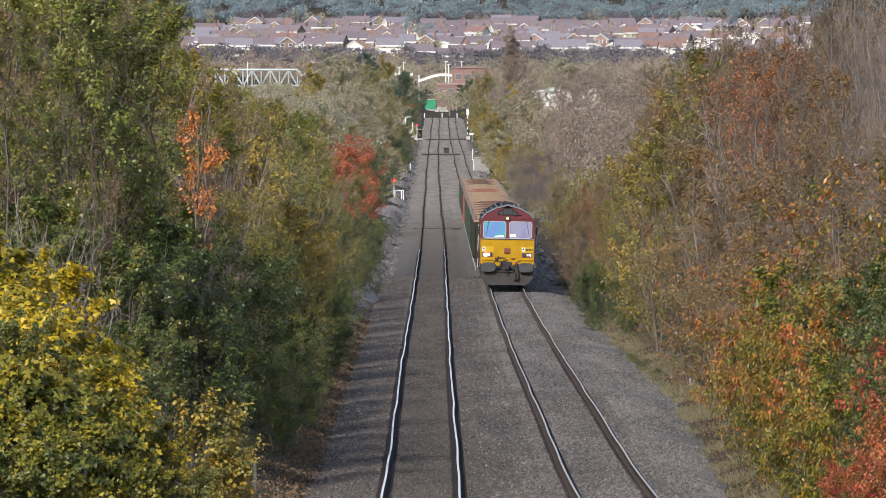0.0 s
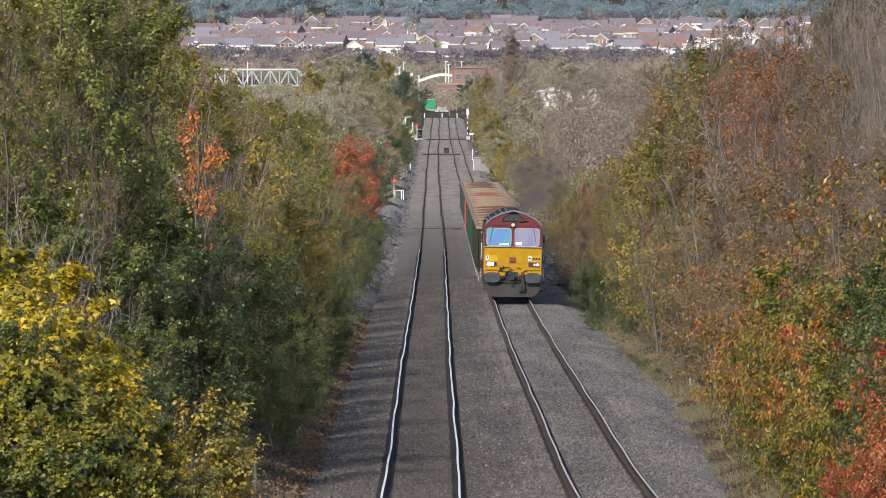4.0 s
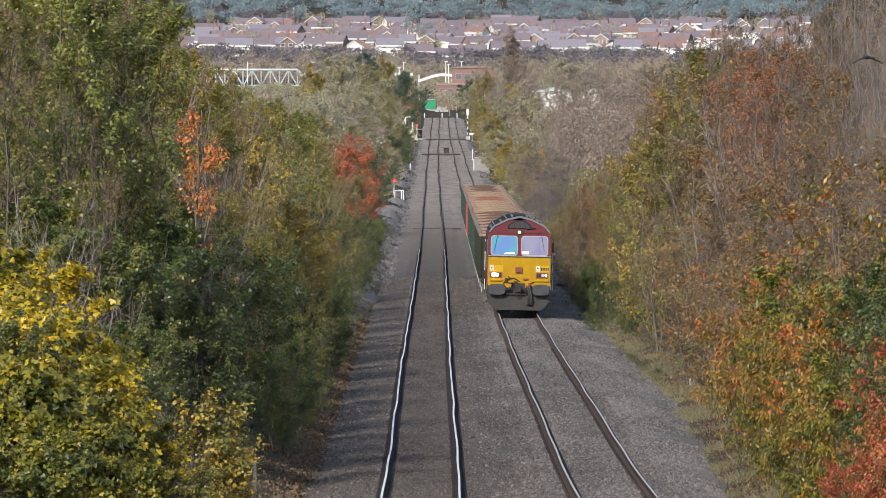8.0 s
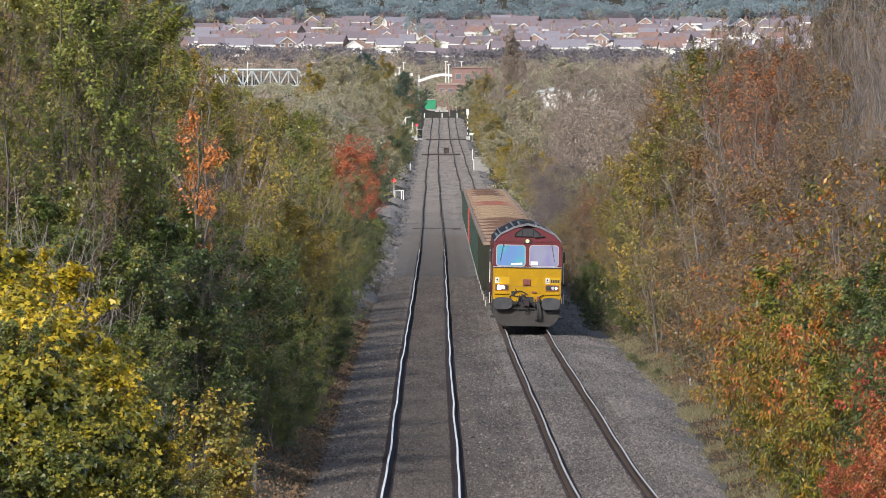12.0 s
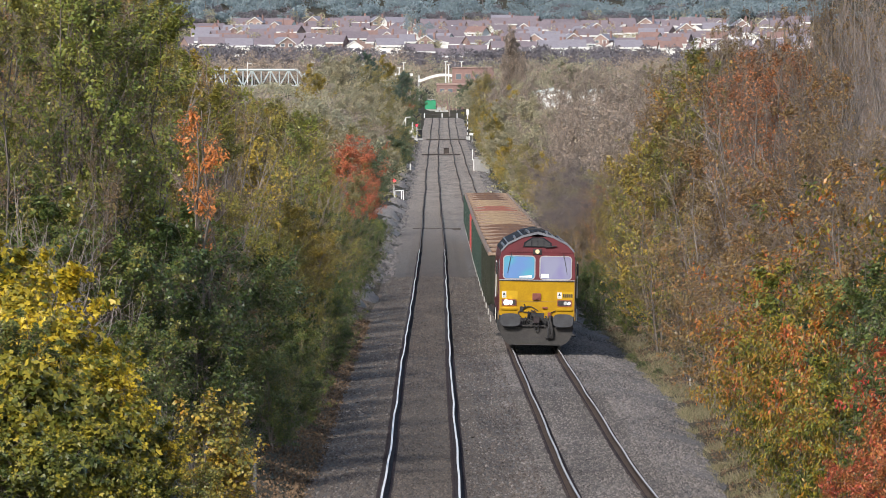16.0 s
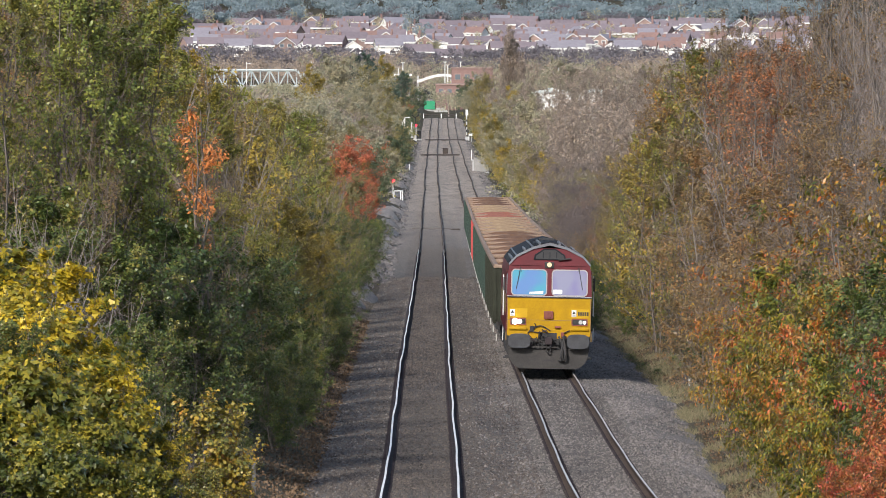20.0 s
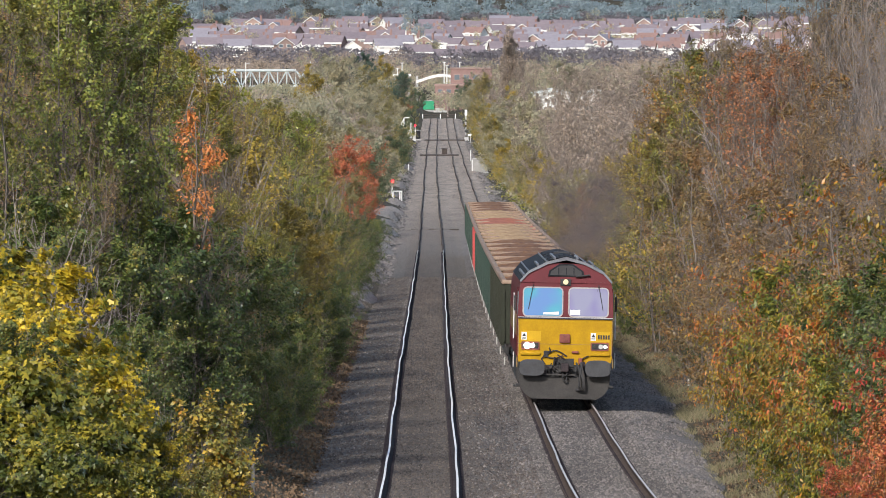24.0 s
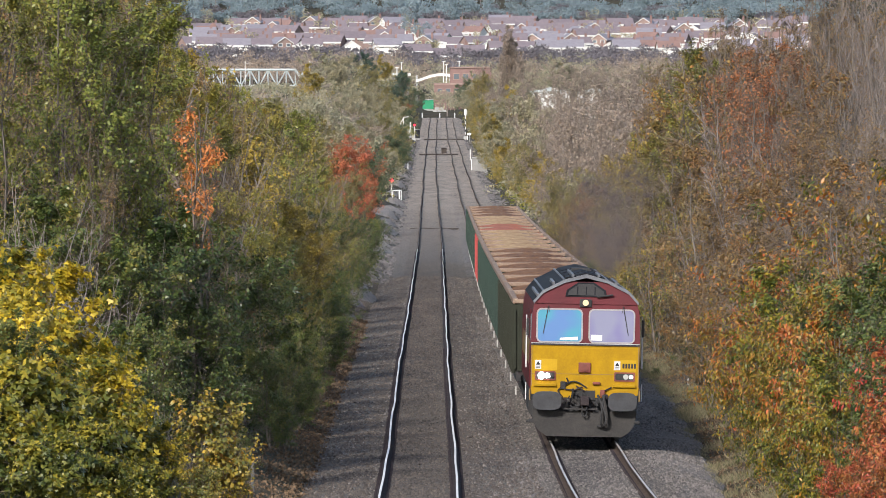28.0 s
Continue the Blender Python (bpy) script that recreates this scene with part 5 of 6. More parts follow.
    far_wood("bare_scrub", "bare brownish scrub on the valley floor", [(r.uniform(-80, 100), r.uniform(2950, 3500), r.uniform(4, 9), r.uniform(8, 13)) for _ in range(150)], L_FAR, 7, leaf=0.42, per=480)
    left = []
    for _ in range(170):
        d = r.uniform(950, 2280)
        left.append((r.uniform(-0.033, -0.0085) * d, d, r.uniform(3.5, 6.5), r.uniform(4, 7)))
    far_wood("field_wood", "haze-paled scrub woodland behind the left bank", left[:110], L_HAZEL, 8, leaf=0.3, per=560)
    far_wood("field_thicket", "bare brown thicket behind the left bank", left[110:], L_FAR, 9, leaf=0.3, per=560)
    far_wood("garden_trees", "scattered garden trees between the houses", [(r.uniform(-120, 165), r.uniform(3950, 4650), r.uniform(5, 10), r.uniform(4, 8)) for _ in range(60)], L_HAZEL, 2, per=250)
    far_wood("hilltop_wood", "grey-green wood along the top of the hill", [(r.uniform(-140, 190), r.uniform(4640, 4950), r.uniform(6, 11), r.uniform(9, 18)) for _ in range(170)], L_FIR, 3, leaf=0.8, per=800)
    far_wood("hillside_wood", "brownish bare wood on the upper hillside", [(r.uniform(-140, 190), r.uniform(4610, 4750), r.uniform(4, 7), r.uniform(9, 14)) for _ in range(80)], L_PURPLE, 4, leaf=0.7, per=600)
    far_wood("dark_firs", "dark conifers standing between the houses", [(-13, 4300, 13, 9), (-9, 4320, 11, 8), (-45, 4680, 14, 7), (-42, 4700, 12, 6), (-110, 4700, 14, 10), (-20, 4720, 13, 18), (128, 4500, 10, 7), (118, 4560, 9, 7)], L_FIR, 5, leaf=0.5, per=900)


def signal(name, label, x, y, h, lit, sub=False):
    s = empty(name, label, "signal", "railway signals")
    g = float(rail_z(y)) - 0.35
    part("post", rodm((x, y, g - 0.3), (x, y, g + h), 0.07), M_WHITE, s)
    hd = part("signal_head", boxm(x - 0.22, x + 0.22, y - 0.1, y + 0.15, g + h, g + h + (0.55 if sub else 1.0), bevel=0.05), M_BLACK if lit else M_WHITE, s)
    if lit:
        part("red_lamp", rodm((x, y - 0.16, g + h + 0.27), (x, y - 0.08, g + h + 0.27), 0.2, n=14), M_RED, hd, "lit red lamp")
        part("hood", prismm([(x - 0.24, g + h + 0.48), (x + 0.24, g + h + 0.48), (x + 0.2, g + h + 0.54), (x - 0.2, g + h + 0.54)], y - 0.35, y - 0.08), M_BLACK, hd)
    part("base_plate", boxm(x - 0.25, x + 0.25, y - 0.25, y + 0.25, g - 0.35, g - 0.05), M_CONC, s)
    return s


def cabinet(label, x, y, w, h, d=0.7, m=None):
    c = empty("lineside_cabinet", label, "cabinet", "lineside cabinets")
    g = float(ground_z(x, y))
    part("plinth", boxm(x - w / 2 - 0.1, x + w / 2 + 0.1, y - 0.1, y + d + 0.1, g - 0.3, g + 0.25), M_CONC, c)
    part("case", boxm(x - w / 2, x + w / 2, y, y + d, g + 0.25, g + h, bevel=0.04), m or M_WHITE, c)
    part("lid", boxm(x - w / 2 - 0.06, x + w / 2 + 0.06, y - 0.08, y + d + 0.08, g + h, g + h + 0.08), M_CONC, c)
    for s in (-1, 1):
        part("door", boxm(x + s * w / 4 - w / 4 + 0.03, x + s * w / 4 + w / 4 - 0.03, y - 0.03, y - 0.005, g + 0.32, g + h - 0.08), m or M_WHITE, c)


def marker(label, x, y, h, w=0.12, plate_m=None):
    p = empty("marker_post", label, "post", "lineside posts")
    g = float(ground_z(x, y))
    part("post", boxm(x - w / 2, x + w / 2, y - w / 2, y + w / 2, g - 0.3, g + h, bevel=0.01), M_WHITE if plate_m is None else M_CONC, p)
    if plate_m:
        part("plate", boxm(x - 0.45, x + 0.45, y - 0.1, y - 0.07, g + h - 0.35, g + h, bevel=0.01), plate_m, p)


def build_lineside():
    signal("signal_post", "short white signal post showing a red light", -4.65, 960, 1.75, True, True)
    signal("signal_post", "signal post showing a red light beside white cabinets", -4.5, 1750, 2.4, True, True)
    ts = signal("tall_signal", "tall banded white signal post with a white head", 4.25, 1750, 4.4, False)
    g = float(rail_z(1750)) - 0.35
    for z in (0.6, 1.5, 2.4, 3.3):
        part("band", rodm((4.25, 1750, g + z), (4.25, 1750, g + z + 0.4), 0.078, n=8), M_BLACK, ts, "black band")
    part("plate", boxm(3.95, 4.6, 1749.8, 1749.88, g + 0.2, g + 0.75, bevel=0.02), M_CONC, ts, "pale plate")
    cabinet("white lineside cabinet beside the red signal", -5.75, 1745, 1.3, 1.25)
    cabinet("small grey lineside cabinet beside the red signal", -4.6, 1720, 0.5, 0.9, 0.5, M_CONC)
    cabinet("dark relay case behind the red signal", -4.1, 1752, 1.0, 1.7, 0.6, M_BLACK)
    cabinet("grey concrete lineside hut with a white edge", 5.0, 1300, 1.9, 2.0, 2.0, M_HUT)
    marker("white post at the corner of the concrete hut", 3.95, 1298, 1.9)
    fr = empty("access_frame", "white tubular access steps beside the signal", "frame")
    g = float(ground_z(-6.6, 1740))
    for x, h in ((-6.85, 2.3), (-6.4, 3.2), (-5.2, 2.4)):
        part("upright", rodm((x, 1740, g), (x, 1740, g + h), 0.09, n=6), M_WHITE, fr)
    for x0, z0, x1, z1 in ((-6.85, 2.2, -6.4, 3.1), (-6.4, 3.2, -5.5, 3.3), (-6.85, 1.2, -6.4, 1.2)):
        part("crossbar", rodm((x0, 1740, g + z0), (x1, 1740, g + z1), 0.08, n=6), M_WHITE, fr)
    vb = empty("forked_post", "dark post with two arms spread in a V", "post", "lineside posts")
    g = float(rail_z(1760)) - 0.4
    part("post", rodm((-4.65, 1760, g), (-4.65, 1760, g + 4.0), 0.05, n=6), M_BLACK, vb)
    for k in (-1, 1):
        part("arm", rodm((-4.65, 1760, g + 3.95), (-4.65 + k * 0.6, 1760, g + 4.5), 0.085, n=6), M_BLACK, vb)
    for x, y, h in ((4.2, 1447, 1.9), (5.9, 1610, 2.4), (6.6, 1450, 1.7), (4.6, 1740, 1.2), (-3.9, 955, 0.9), (-4.2, 1300, 0.8)):
        marker("white lineside marker post", x, y, h)
    marker("small yellow sign on a lineside post", 7.2, 1740, 1.4, 0.12, M_YELLOW)
    marker("small white sign on a lineside post", 5.0, 1745, 1.5, 0.12, M_WHITE)
    hr = empty("tubular_rail", "white tubular rail at the foot of the signal", "rail")
    g = float(ground_z(-4.2, 950))
    part("crossbar", rodm((-4.5, 950, g + 0.75), (-3.7, 950, g + 0.75), 0.05, n=6), M_WHITE, hr)
    for x in (-4.5, -3.7):
        part("upright", rodm((x, 950, g - 0.2), (x, 950, g + 0.75), 0.05, n=6), M_WHITE, hr)
    # boarded crossings and a gate across the end of the line
    for y, x0, x1 in ((1742, -2.9, 4.0), (1510, -3.2, 2.6)):
        c = empty("boarded_crossing", "dark timber boards laid across both lines", "crossing")
        z = float(rail_z(y))
        for k in range(4):
            part("board", boxm(x0, x1, y + k * 0.7, y + k * 0.7 + 0.64, z - 0.2, z - 0.02 + 0.01 * k, bevel=0.02), M_TIMBER, c)
    ct = empty("cable_trough", "dark cable trough laid across both lines", "trough")
    z = float(rail_z(735))
    part("trough", boxm(-2.2, 1.3, 735, 735.5, z - 0.35, z - 0.19, bevel=0.02), M_TIMBER, ct)
    part("cover", boxm(-2.2, 1.3, 735.05, 735.45, z - 0.19, z - 0.15), M_TIMBER, ct)
    jb = empty("track_box", "small brown box standing between the lines", "box")
    z = float(rail_z(1540))
    part("case", boxm(0.1, 0.9, 1540, 1541, z - 0.4, z + 0.55, bevel=0.03), M_TIMBER, jb)
    part("lid", boxm(0.05, 0.95, 1539.9, 1541.1, z + 0.55, z + 0.62), M_RUST, jb)
    gt = empty("crossing_gate", "dark crossing gate with white ends across the line", "gate")
    z = float(rail_z(2240))
    part("rail_bar", boxm(-4.0, 3.0, 2240, 2240.2, z + 0.55, z + 0.68), M_TIMBER, gt)
    part("rail_bar", boxm(-4.0, 3.0, 2240, 2240.2, z + 0.2, z + 0.27), M_TIMBER, gt)
    for x in (-4.1, -0.2, 3.1):
        part("gate_post", boxm(x - 0.1, x + 0.1, 2239.9, 2240.3, z - 0.8, z + 0.8), M_WHITE, gt)
    # heaps of old ballast along the left line
    rr = random.Random(31)
    for y in (395, 428, 452, 486, 512, 548, 580, 610, 640, 668, 705, 752, 800, 850, 910, 985, 1080, 1200, 1320):
        w, l, h = rr.uniform(0.8, 1.2), rr.uniform(6, 12), rr.uniform(0.25, 0.55)
        x = float(left_at(y)) - rr.uniform(2.9, 3.6)
        us, vs = np.linspace(-1, 1, 9), np.linspace(-1, 1, 17)
        gu, gv = np.meshgrid(us, vs)
        rise = np.clip(1 - gu**2 - gv**2, 0, 1) ** 0.7
        jag = np.array([[noise.noise(Vector((p * 3, q * 6, y))) for p, q in zip(ru, rv)] for ru, rv in zip(gu, gv)])
        gz = ground_z(x + gu * w, y + gv * l) - 0.06 + rise * h * (1 + 0.6 * jag)
        i = np.arange(16)[:, None] * 9 + np.arange(8)[None]
        f = np.stack((i, i + 1, i + 10, i + 9), -1).reshape(-1, 4)
        tagged(fast("ballast_mound", np.stack((x + gu * w, y + gv * l, gz), -1).reshape(-1, 3), f, M_FRESH, smooth=True), "pale heap of discarded ballast beside the line", "heap", "heaps of old ballast")
    sk = empty("marker_stake", "short brown stake with a white band on the bank", "post")
    g = float(ground_z(7.1, 296))
    part("stake", boxm(7.02, 7.18, 296, 296.1, g - 0.2, g + 0.42, bevel=0.01), M_TIMBER, sk)
    part("band", boxm(7.19, 7.24, 295.98, 296.08, g + 0.08, g + 0.3), M_CONC, sk)
    # near left: grey post by the leaf-strewn bank
    p = empty("fence_post", "grey weathered wooden fence post on the bank", "post")
    g = float(ground_z(-3.65, 197))
    part("post", boxm(-3.69, -3.62, 197, 197.07, g - 0.3, g + 0.55, bevel=0.01), M_POST, p)
    # dry grass along the right shoulder, leaf litter on the left bank
    rg = np.random.default_rng(8)
    n = 34000
    y = 190 + 240 * rg.uniform(0, 1, n) ** 1.3
    x = right_at(y) + 2.15 + np.interp(y, (190, 285, 420), (0.0, 1.1, 0.7)) + 1.6 * rg.uniform(0, 1, n) ** 1.2
    tuft = np.array([noise.noise(Vector((a * 0.8, b * 0.25, 0))) for a, b in zip(x, y)]) > 0.05
    x, y = x[tuft], y[tuft]
    base = np.stack((x, y, ground_z(x, y) - 0.02), -1)
    tip = base + np.stack((rg.normal(0, 0.12, len(x)), rg.normal(0, 0.1, len(x)), rg.uniform(0.05, 0.26, len(x))), -1)
    V, F = tubes(base, tip, np.full(len(x), 0.009), np.full(len(x), 0.002))
    tagged(fast("dry_grass", V, F, M_GRASS), "tufts of dry yellow grass along the ballast edge", "grass", kind="stuff")
    n = 30000
    y = rg.uniform(186, 400, n)
    x = np.where(np.arange(n) < 16000, left_at(y) - 2.2 - np.abs(rg.normal(0, 0.9, n)), right_at(y) + 2.5 + np.interp(y, (190, 285, 420), (0.0, 1.1, 0.7)) + np.abs(rg.normal(0, 1.2, n)))
    pos = np.stack((x, y, ground_z(x, y) + 0.03 + np.where(x < 0, np.clip(x - left_at(y) + 2.9, 0, 1) * 0.1, 0)), -1)
    V, F = leaf_cards(rg, pos, 0.07, 0, 0.4)
    tagged(fast("leaf_litter", V, F, M_LITTER), "fallen brown leaves on the bank and ballast edge", "leaves", kind="stuff")


# ---------------------------------------------------------------- run
build_ground()
build_track()

G = "dark green leafy hedgerow tree on the bank"
O = "olive and gold leafed tree on the bank"
B = "nearly bare brown twiggy tree on the bank"
PROTO, HEIGHT, used = {}, {}, set()


def kind_of_tree(key, name, label, seed, height, leafmat, leaves, leaf, **more):
    PROTO[key], HEIGHT[key] = tree(name, label, seed, height, leafmat, leaves, leaf, **more)


bushy = dict(stems=4, limbs=13, twigs=8, sub=2, spread=0.72, low=0.03, lean=0.2)
kind_of_tree("green", "hedgerow_tree", G, 11, 6, L_GREEN, 13500, 0.10, slim=0.36, clump=3.6, **bushy)
kind_of_tree("green_b", "hedgerow_tree", G, 12, 6, L_GREEN, 12500, 0.10, slim=0.36, clump=3.6, **bushy)
tall = dict(stems=4, limbs=17, twigs=8, sub=2, spread=0.42, low=0.06, lean=0.1, upright=1.0)
kind_of_tree("olive", "field_maple", O, 21, 9, L_OLIVE, 25000, 0.066, clump=3.6, **tall)
kind_of_tree("olive_b", "field_maple", O, 22, 9, L_OLIVE, 25000, 0.066, clump=3.6, bare=0.2, **tall)
kind_of_tree("lime", "lime_tree", "yellow-green leafed upright tree on the bank", 23, 9, L_LIME, 25000, 0.066, clump=3.6, **tall)
kind_of_tree("gold", "golden_tree", "golden yellow autumn tree on the bank", 31, 7, L_GOLD, 12000, 0.10, stems=3, limbs=16, twigs=8, spread=0.55, low=0.05, lean=0.15, upright=0.8)
thin = dict(stems=7, limbs=15, twigs=8, sub=2, spread=0.4, low=0.06, lean=0.12, upright=1.5, twig=0.0055)
kind_of_tree("bare", "bare_tree", B, 41, 9, L_BROWN, 5200, 0.06, bare=0.3, **thin)
kind_of_tree("bare_b", "bare_tree", "nearly bare grey-brown twiggy tree on the bank", 42, 9, L_BROWN, 3500, 0.05, bare=0.4, twigmat=M_TWIG_GREY, **thin)
kind_of_tree("russet", "russet_tree", "russet and orange leafed tree on the bank", 51, 7, L_BROWN, 11000, 0.075, stems=3, limbs=16, twigs=9, spread=0.55, low=0.05, lean=0.16, droop=0.9)
kind_of_tree("rust", "rusty_tree", "tall twiggy tree with rust-red upper leaves", 52, 9, L_RUST, 6000, 0.07, bare=0.4, topbias=1.2, **thin)
kind_of_tree("flame", "flame_tree", "slender tree with flame-orange leaves on the bank", 53, 5, L_FLAME, 750, 0.062, stems=2, limbs=10, twigs=6, spread=0.22, slim=0.2, low=0.3, lean=0.08, droop=2.2, upright=1.2, bare=0.62, topbias=3.0)
kind_of_tree("red", "red_tree", "bright red autumn tree beside the line", 61, 5, L_RED, 9000, 0.10, stems=3, limbs=14, twigs=8, spread=0.65, low=0.05, lean=0.16)
kind_of_tree("yellow", "yellow_maple", "yellow-leaved maple bush close to the bridge", 71, 5, L_YELLOW, 12500, 0.115, lobed=True, clump=4.0, stems=4, limbs=14, twigs=9, spread=0.8, low=0.03, lean=0.25, slim=0.45, topbias=0.6, bare=0.1)
kind_of_tree("cherry", "cherry_tree", "orange and yellow cherry tree with drooping leaves", 81, 6, L_ORANGE, 10500, 0.15, stems=3, limbs=15, twigs=8, spread=0.8, low=0.03, lean=0.2, droop=2.6, slim=0.19, clump=4.2)
kind_of_tree("cherry_b", "cherry_tree", "green and yellow cherry tree with drooping leaves", 82, 6, L_CHERRY, 10500, 0.15, stems=3, limbs=15, twigs=8, spread=0.8, low=0.03, lean=0.2, droop=2.0, slim=0.22, clump=4.2)
kind_of_tree("cherry_thin", "cherry_tree", "thinly leaved cherry tree with orange leaves on dark branches", 85, 6, L_ORANGE, 3200, 0.14, stems=4, limbs=14, twigs=7, spread=0.7, low=0.05, lean=0.25, droop=2.2, slim=0.2, clump=5.0, bare=0.3)
kind_of_tree("scarlet", "cherry_tree", "scarlet and orange cherry bush with drooping leaves", 83, 4, L_SCARLET, 6500, 0.14, stems=4, limbs=13, twigs=7, spread=0.8, low=0.03, lean=0.25, droop=2.2, slim=0.2, clump=4.2)
kind_of_tree("whip", "bare_shrub", "leafless shrub of pale grey arching stems", 84, 5, None, 0, 0, stems=7, limbs=6, twigs=3, sub=1, spread=0.5, low=0.3, lean=0.42, upright=1.0, twig=0.007, twigmat=M_TWIG_GREY, barkmat=M_TWIG_GREY, category="shrub", group="trackside bushes")
kind_of_tree("scrub", "bramble_bush", "low dark green bramble bush at the trackside", 91, 2, L_GREEN, 4500, 0.08, sub=1, stems=6, limbs=8, twigs=6, spread=1.5, low=0.02, lean=0.5, category="bush", group="trackside bushes", long=0.5)
kind_of_tree("leafy", "mixed_bush", "dense green and yellow leafed bush close to the bridge", 92, 2.4, L_LEAFY, 7500, 0.13, lobed=True, clump=3.6, sub=2, stems=7, limbs=9, twigs=6, spread=0.95, low=0.01, lean=0.45, slim=0.4, category="bush", group="trackside bushes", long=0.5)
kind_of_tree("amber", "amber_bush", "small-leaved golden amber bush beside the post", 93, 2.2, L_AMBER, 3600, 0.08, sub=2, stems=5, limbs=10, twigs=6, spread=0.36, low=0.02, lean=0.2, slim=0.4, upright=0.8, category="bush", group="trackside bushes", long=0.5)
# sparer kinds for the middle distance
mid = dict(stems=3, limbs=13, twigs=7, sub=1, low=0.04, lean=0.12, upright=0.9, twig=0.012)
kind_of_tree("mid_green", "hedgerow_tree", G, 13, 5, L_GREEN, 7000, 0.085, spread=0.75, **mid)
kind_of_tree("mid_olive", "field_maple", O, 24, 8, L_OLIVE, 7000, 0.09, spread=0.5, **mid)
kind_of_tree("mid_olive_b", "field_maple", O, 25, 7, L_OLIVE, 8000, 0.085, spread=0.6, **mid)
kind_of_tree("mid_gold", "golden_tree", "golden yellow autumn tree on the bank", 32, 7, L_GOLD, 8500, 0.085, spread=0.55, **mid)
kind_of_tree("mid_lime", "lime_tree", "yellow-green leafed upright tree on the bank", 26, 8, L_LIME, 8500, 0.09, spread=0.45, **mid)
kind_of_tree("mid_russet", "russet_tree", "russet leafed tree on the bank", 54, 7, L_BROWN, 7000, 0.075, spread=0.55, **mid)
kind_of_tree("mid_copper", "copper_tree", "copper and olive leafed tree on the bank", 55, 7, L_COPSE, 6000, 0.08, spread=0.55, **mid)
kind_of_tree("mid_bare", "bare_tree", B, 43, 9, L_BROWN, 4500, 0.065, spread=0.42, **dict(mid, stems=5, upright=1.4))
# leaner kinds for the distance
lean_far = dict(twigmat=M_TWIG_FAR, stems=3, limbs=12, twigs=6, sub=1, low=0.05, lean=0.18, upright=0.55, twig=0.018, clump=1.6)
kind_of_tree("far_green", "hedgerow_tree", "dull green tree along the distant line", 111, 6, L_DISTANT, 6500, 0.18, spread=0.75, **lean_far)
kind_of_tree("far_olive", "field_maple", "olive autumn tree along the distant line", 112, 7, L_HAZE_OLIVE, 7000, 0.18, spread=0.85, **lean_far)
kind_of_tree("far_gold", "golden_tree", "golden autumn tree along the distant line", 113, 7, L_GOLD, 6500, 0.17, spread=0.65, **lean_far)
kind_of_tree("far_hazel", "hazel_tree", "haze-paled green tree along the distant line", 115, 7, L_HAZEL, 7500, 0.18, spread=0.9, **lean_far)
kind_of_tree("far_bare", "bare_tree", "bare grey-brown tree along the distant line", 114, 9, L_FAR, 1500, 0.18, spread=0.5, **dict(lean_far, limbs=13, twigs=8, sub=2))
kind_of_tree("far_dark", "dark_conifer", "dark green tree beyond the crossing", 116, 8, L_DARKFIR, 7500, 0.18, spread=0.55, **lean_far)
kind_of_tree("far_rust", "rust_bush", "rust-coloured bush beside the distant line", 117, 6, L_RUST, 5000, 0.14, spread=0.7, **lean_far)
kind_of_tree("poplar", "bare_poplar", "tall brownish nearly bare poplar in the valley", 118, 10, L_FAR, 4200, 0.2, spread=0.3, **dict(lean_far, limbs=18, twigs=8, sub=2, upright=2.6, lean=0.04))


def plant(kind, x, y, h, turn=None, rng=random.Random(3)):
    """A tree of that kind on the ground at x, y, that tall."""
    s = h / HEIGHT[kind]
    m = pose(x, y, float(ground_z(x, y)) - 0.05, 0, 0, rng.uniform(0, 360) if turn is None else turn) @ Matrix.Diagonal((s, s, s, 1))
    if kind in used:
        k = 1 / PROTO[kind].scale[0]
        copy_thing(PROTO[kind], m @ Matrix.Diagonal((k, k, k, 1)))
    else:
        PROTO[kind].matrix_basis = m
        used.add(kind)


rng = random.Random(17)


def between(y, ys, hs):
    return float(np.interp(y, ys, hs))


# height to which the growth on the left bank stands up, by bearing from the bridge
BEARING = (-0.050, -0.0303, -0.0270, -0.0245, -0.0228, -0.0186, -0.0150, -0.0125, -0.0102, -0.0091, -0.0052)
RISE = (0.0060, 0.0042, 0.0014, -0.0026, -0.0046, -0.0063, -0.0074, -0.0108, -0.0150, -0.0181, -0.0189)


def left_tree(kind, x, y, h):
    """A tree on the left bank, kept under the skyline that the bank has there."""
    top = EYE_Z + y * between((x + 0.35) / y, BEARING, RISE) - float(ground_z(x, y))
    plant(kind, x, y, min(h, top * rng.uniform(0.93, 1.03)) if y < 685 else h)


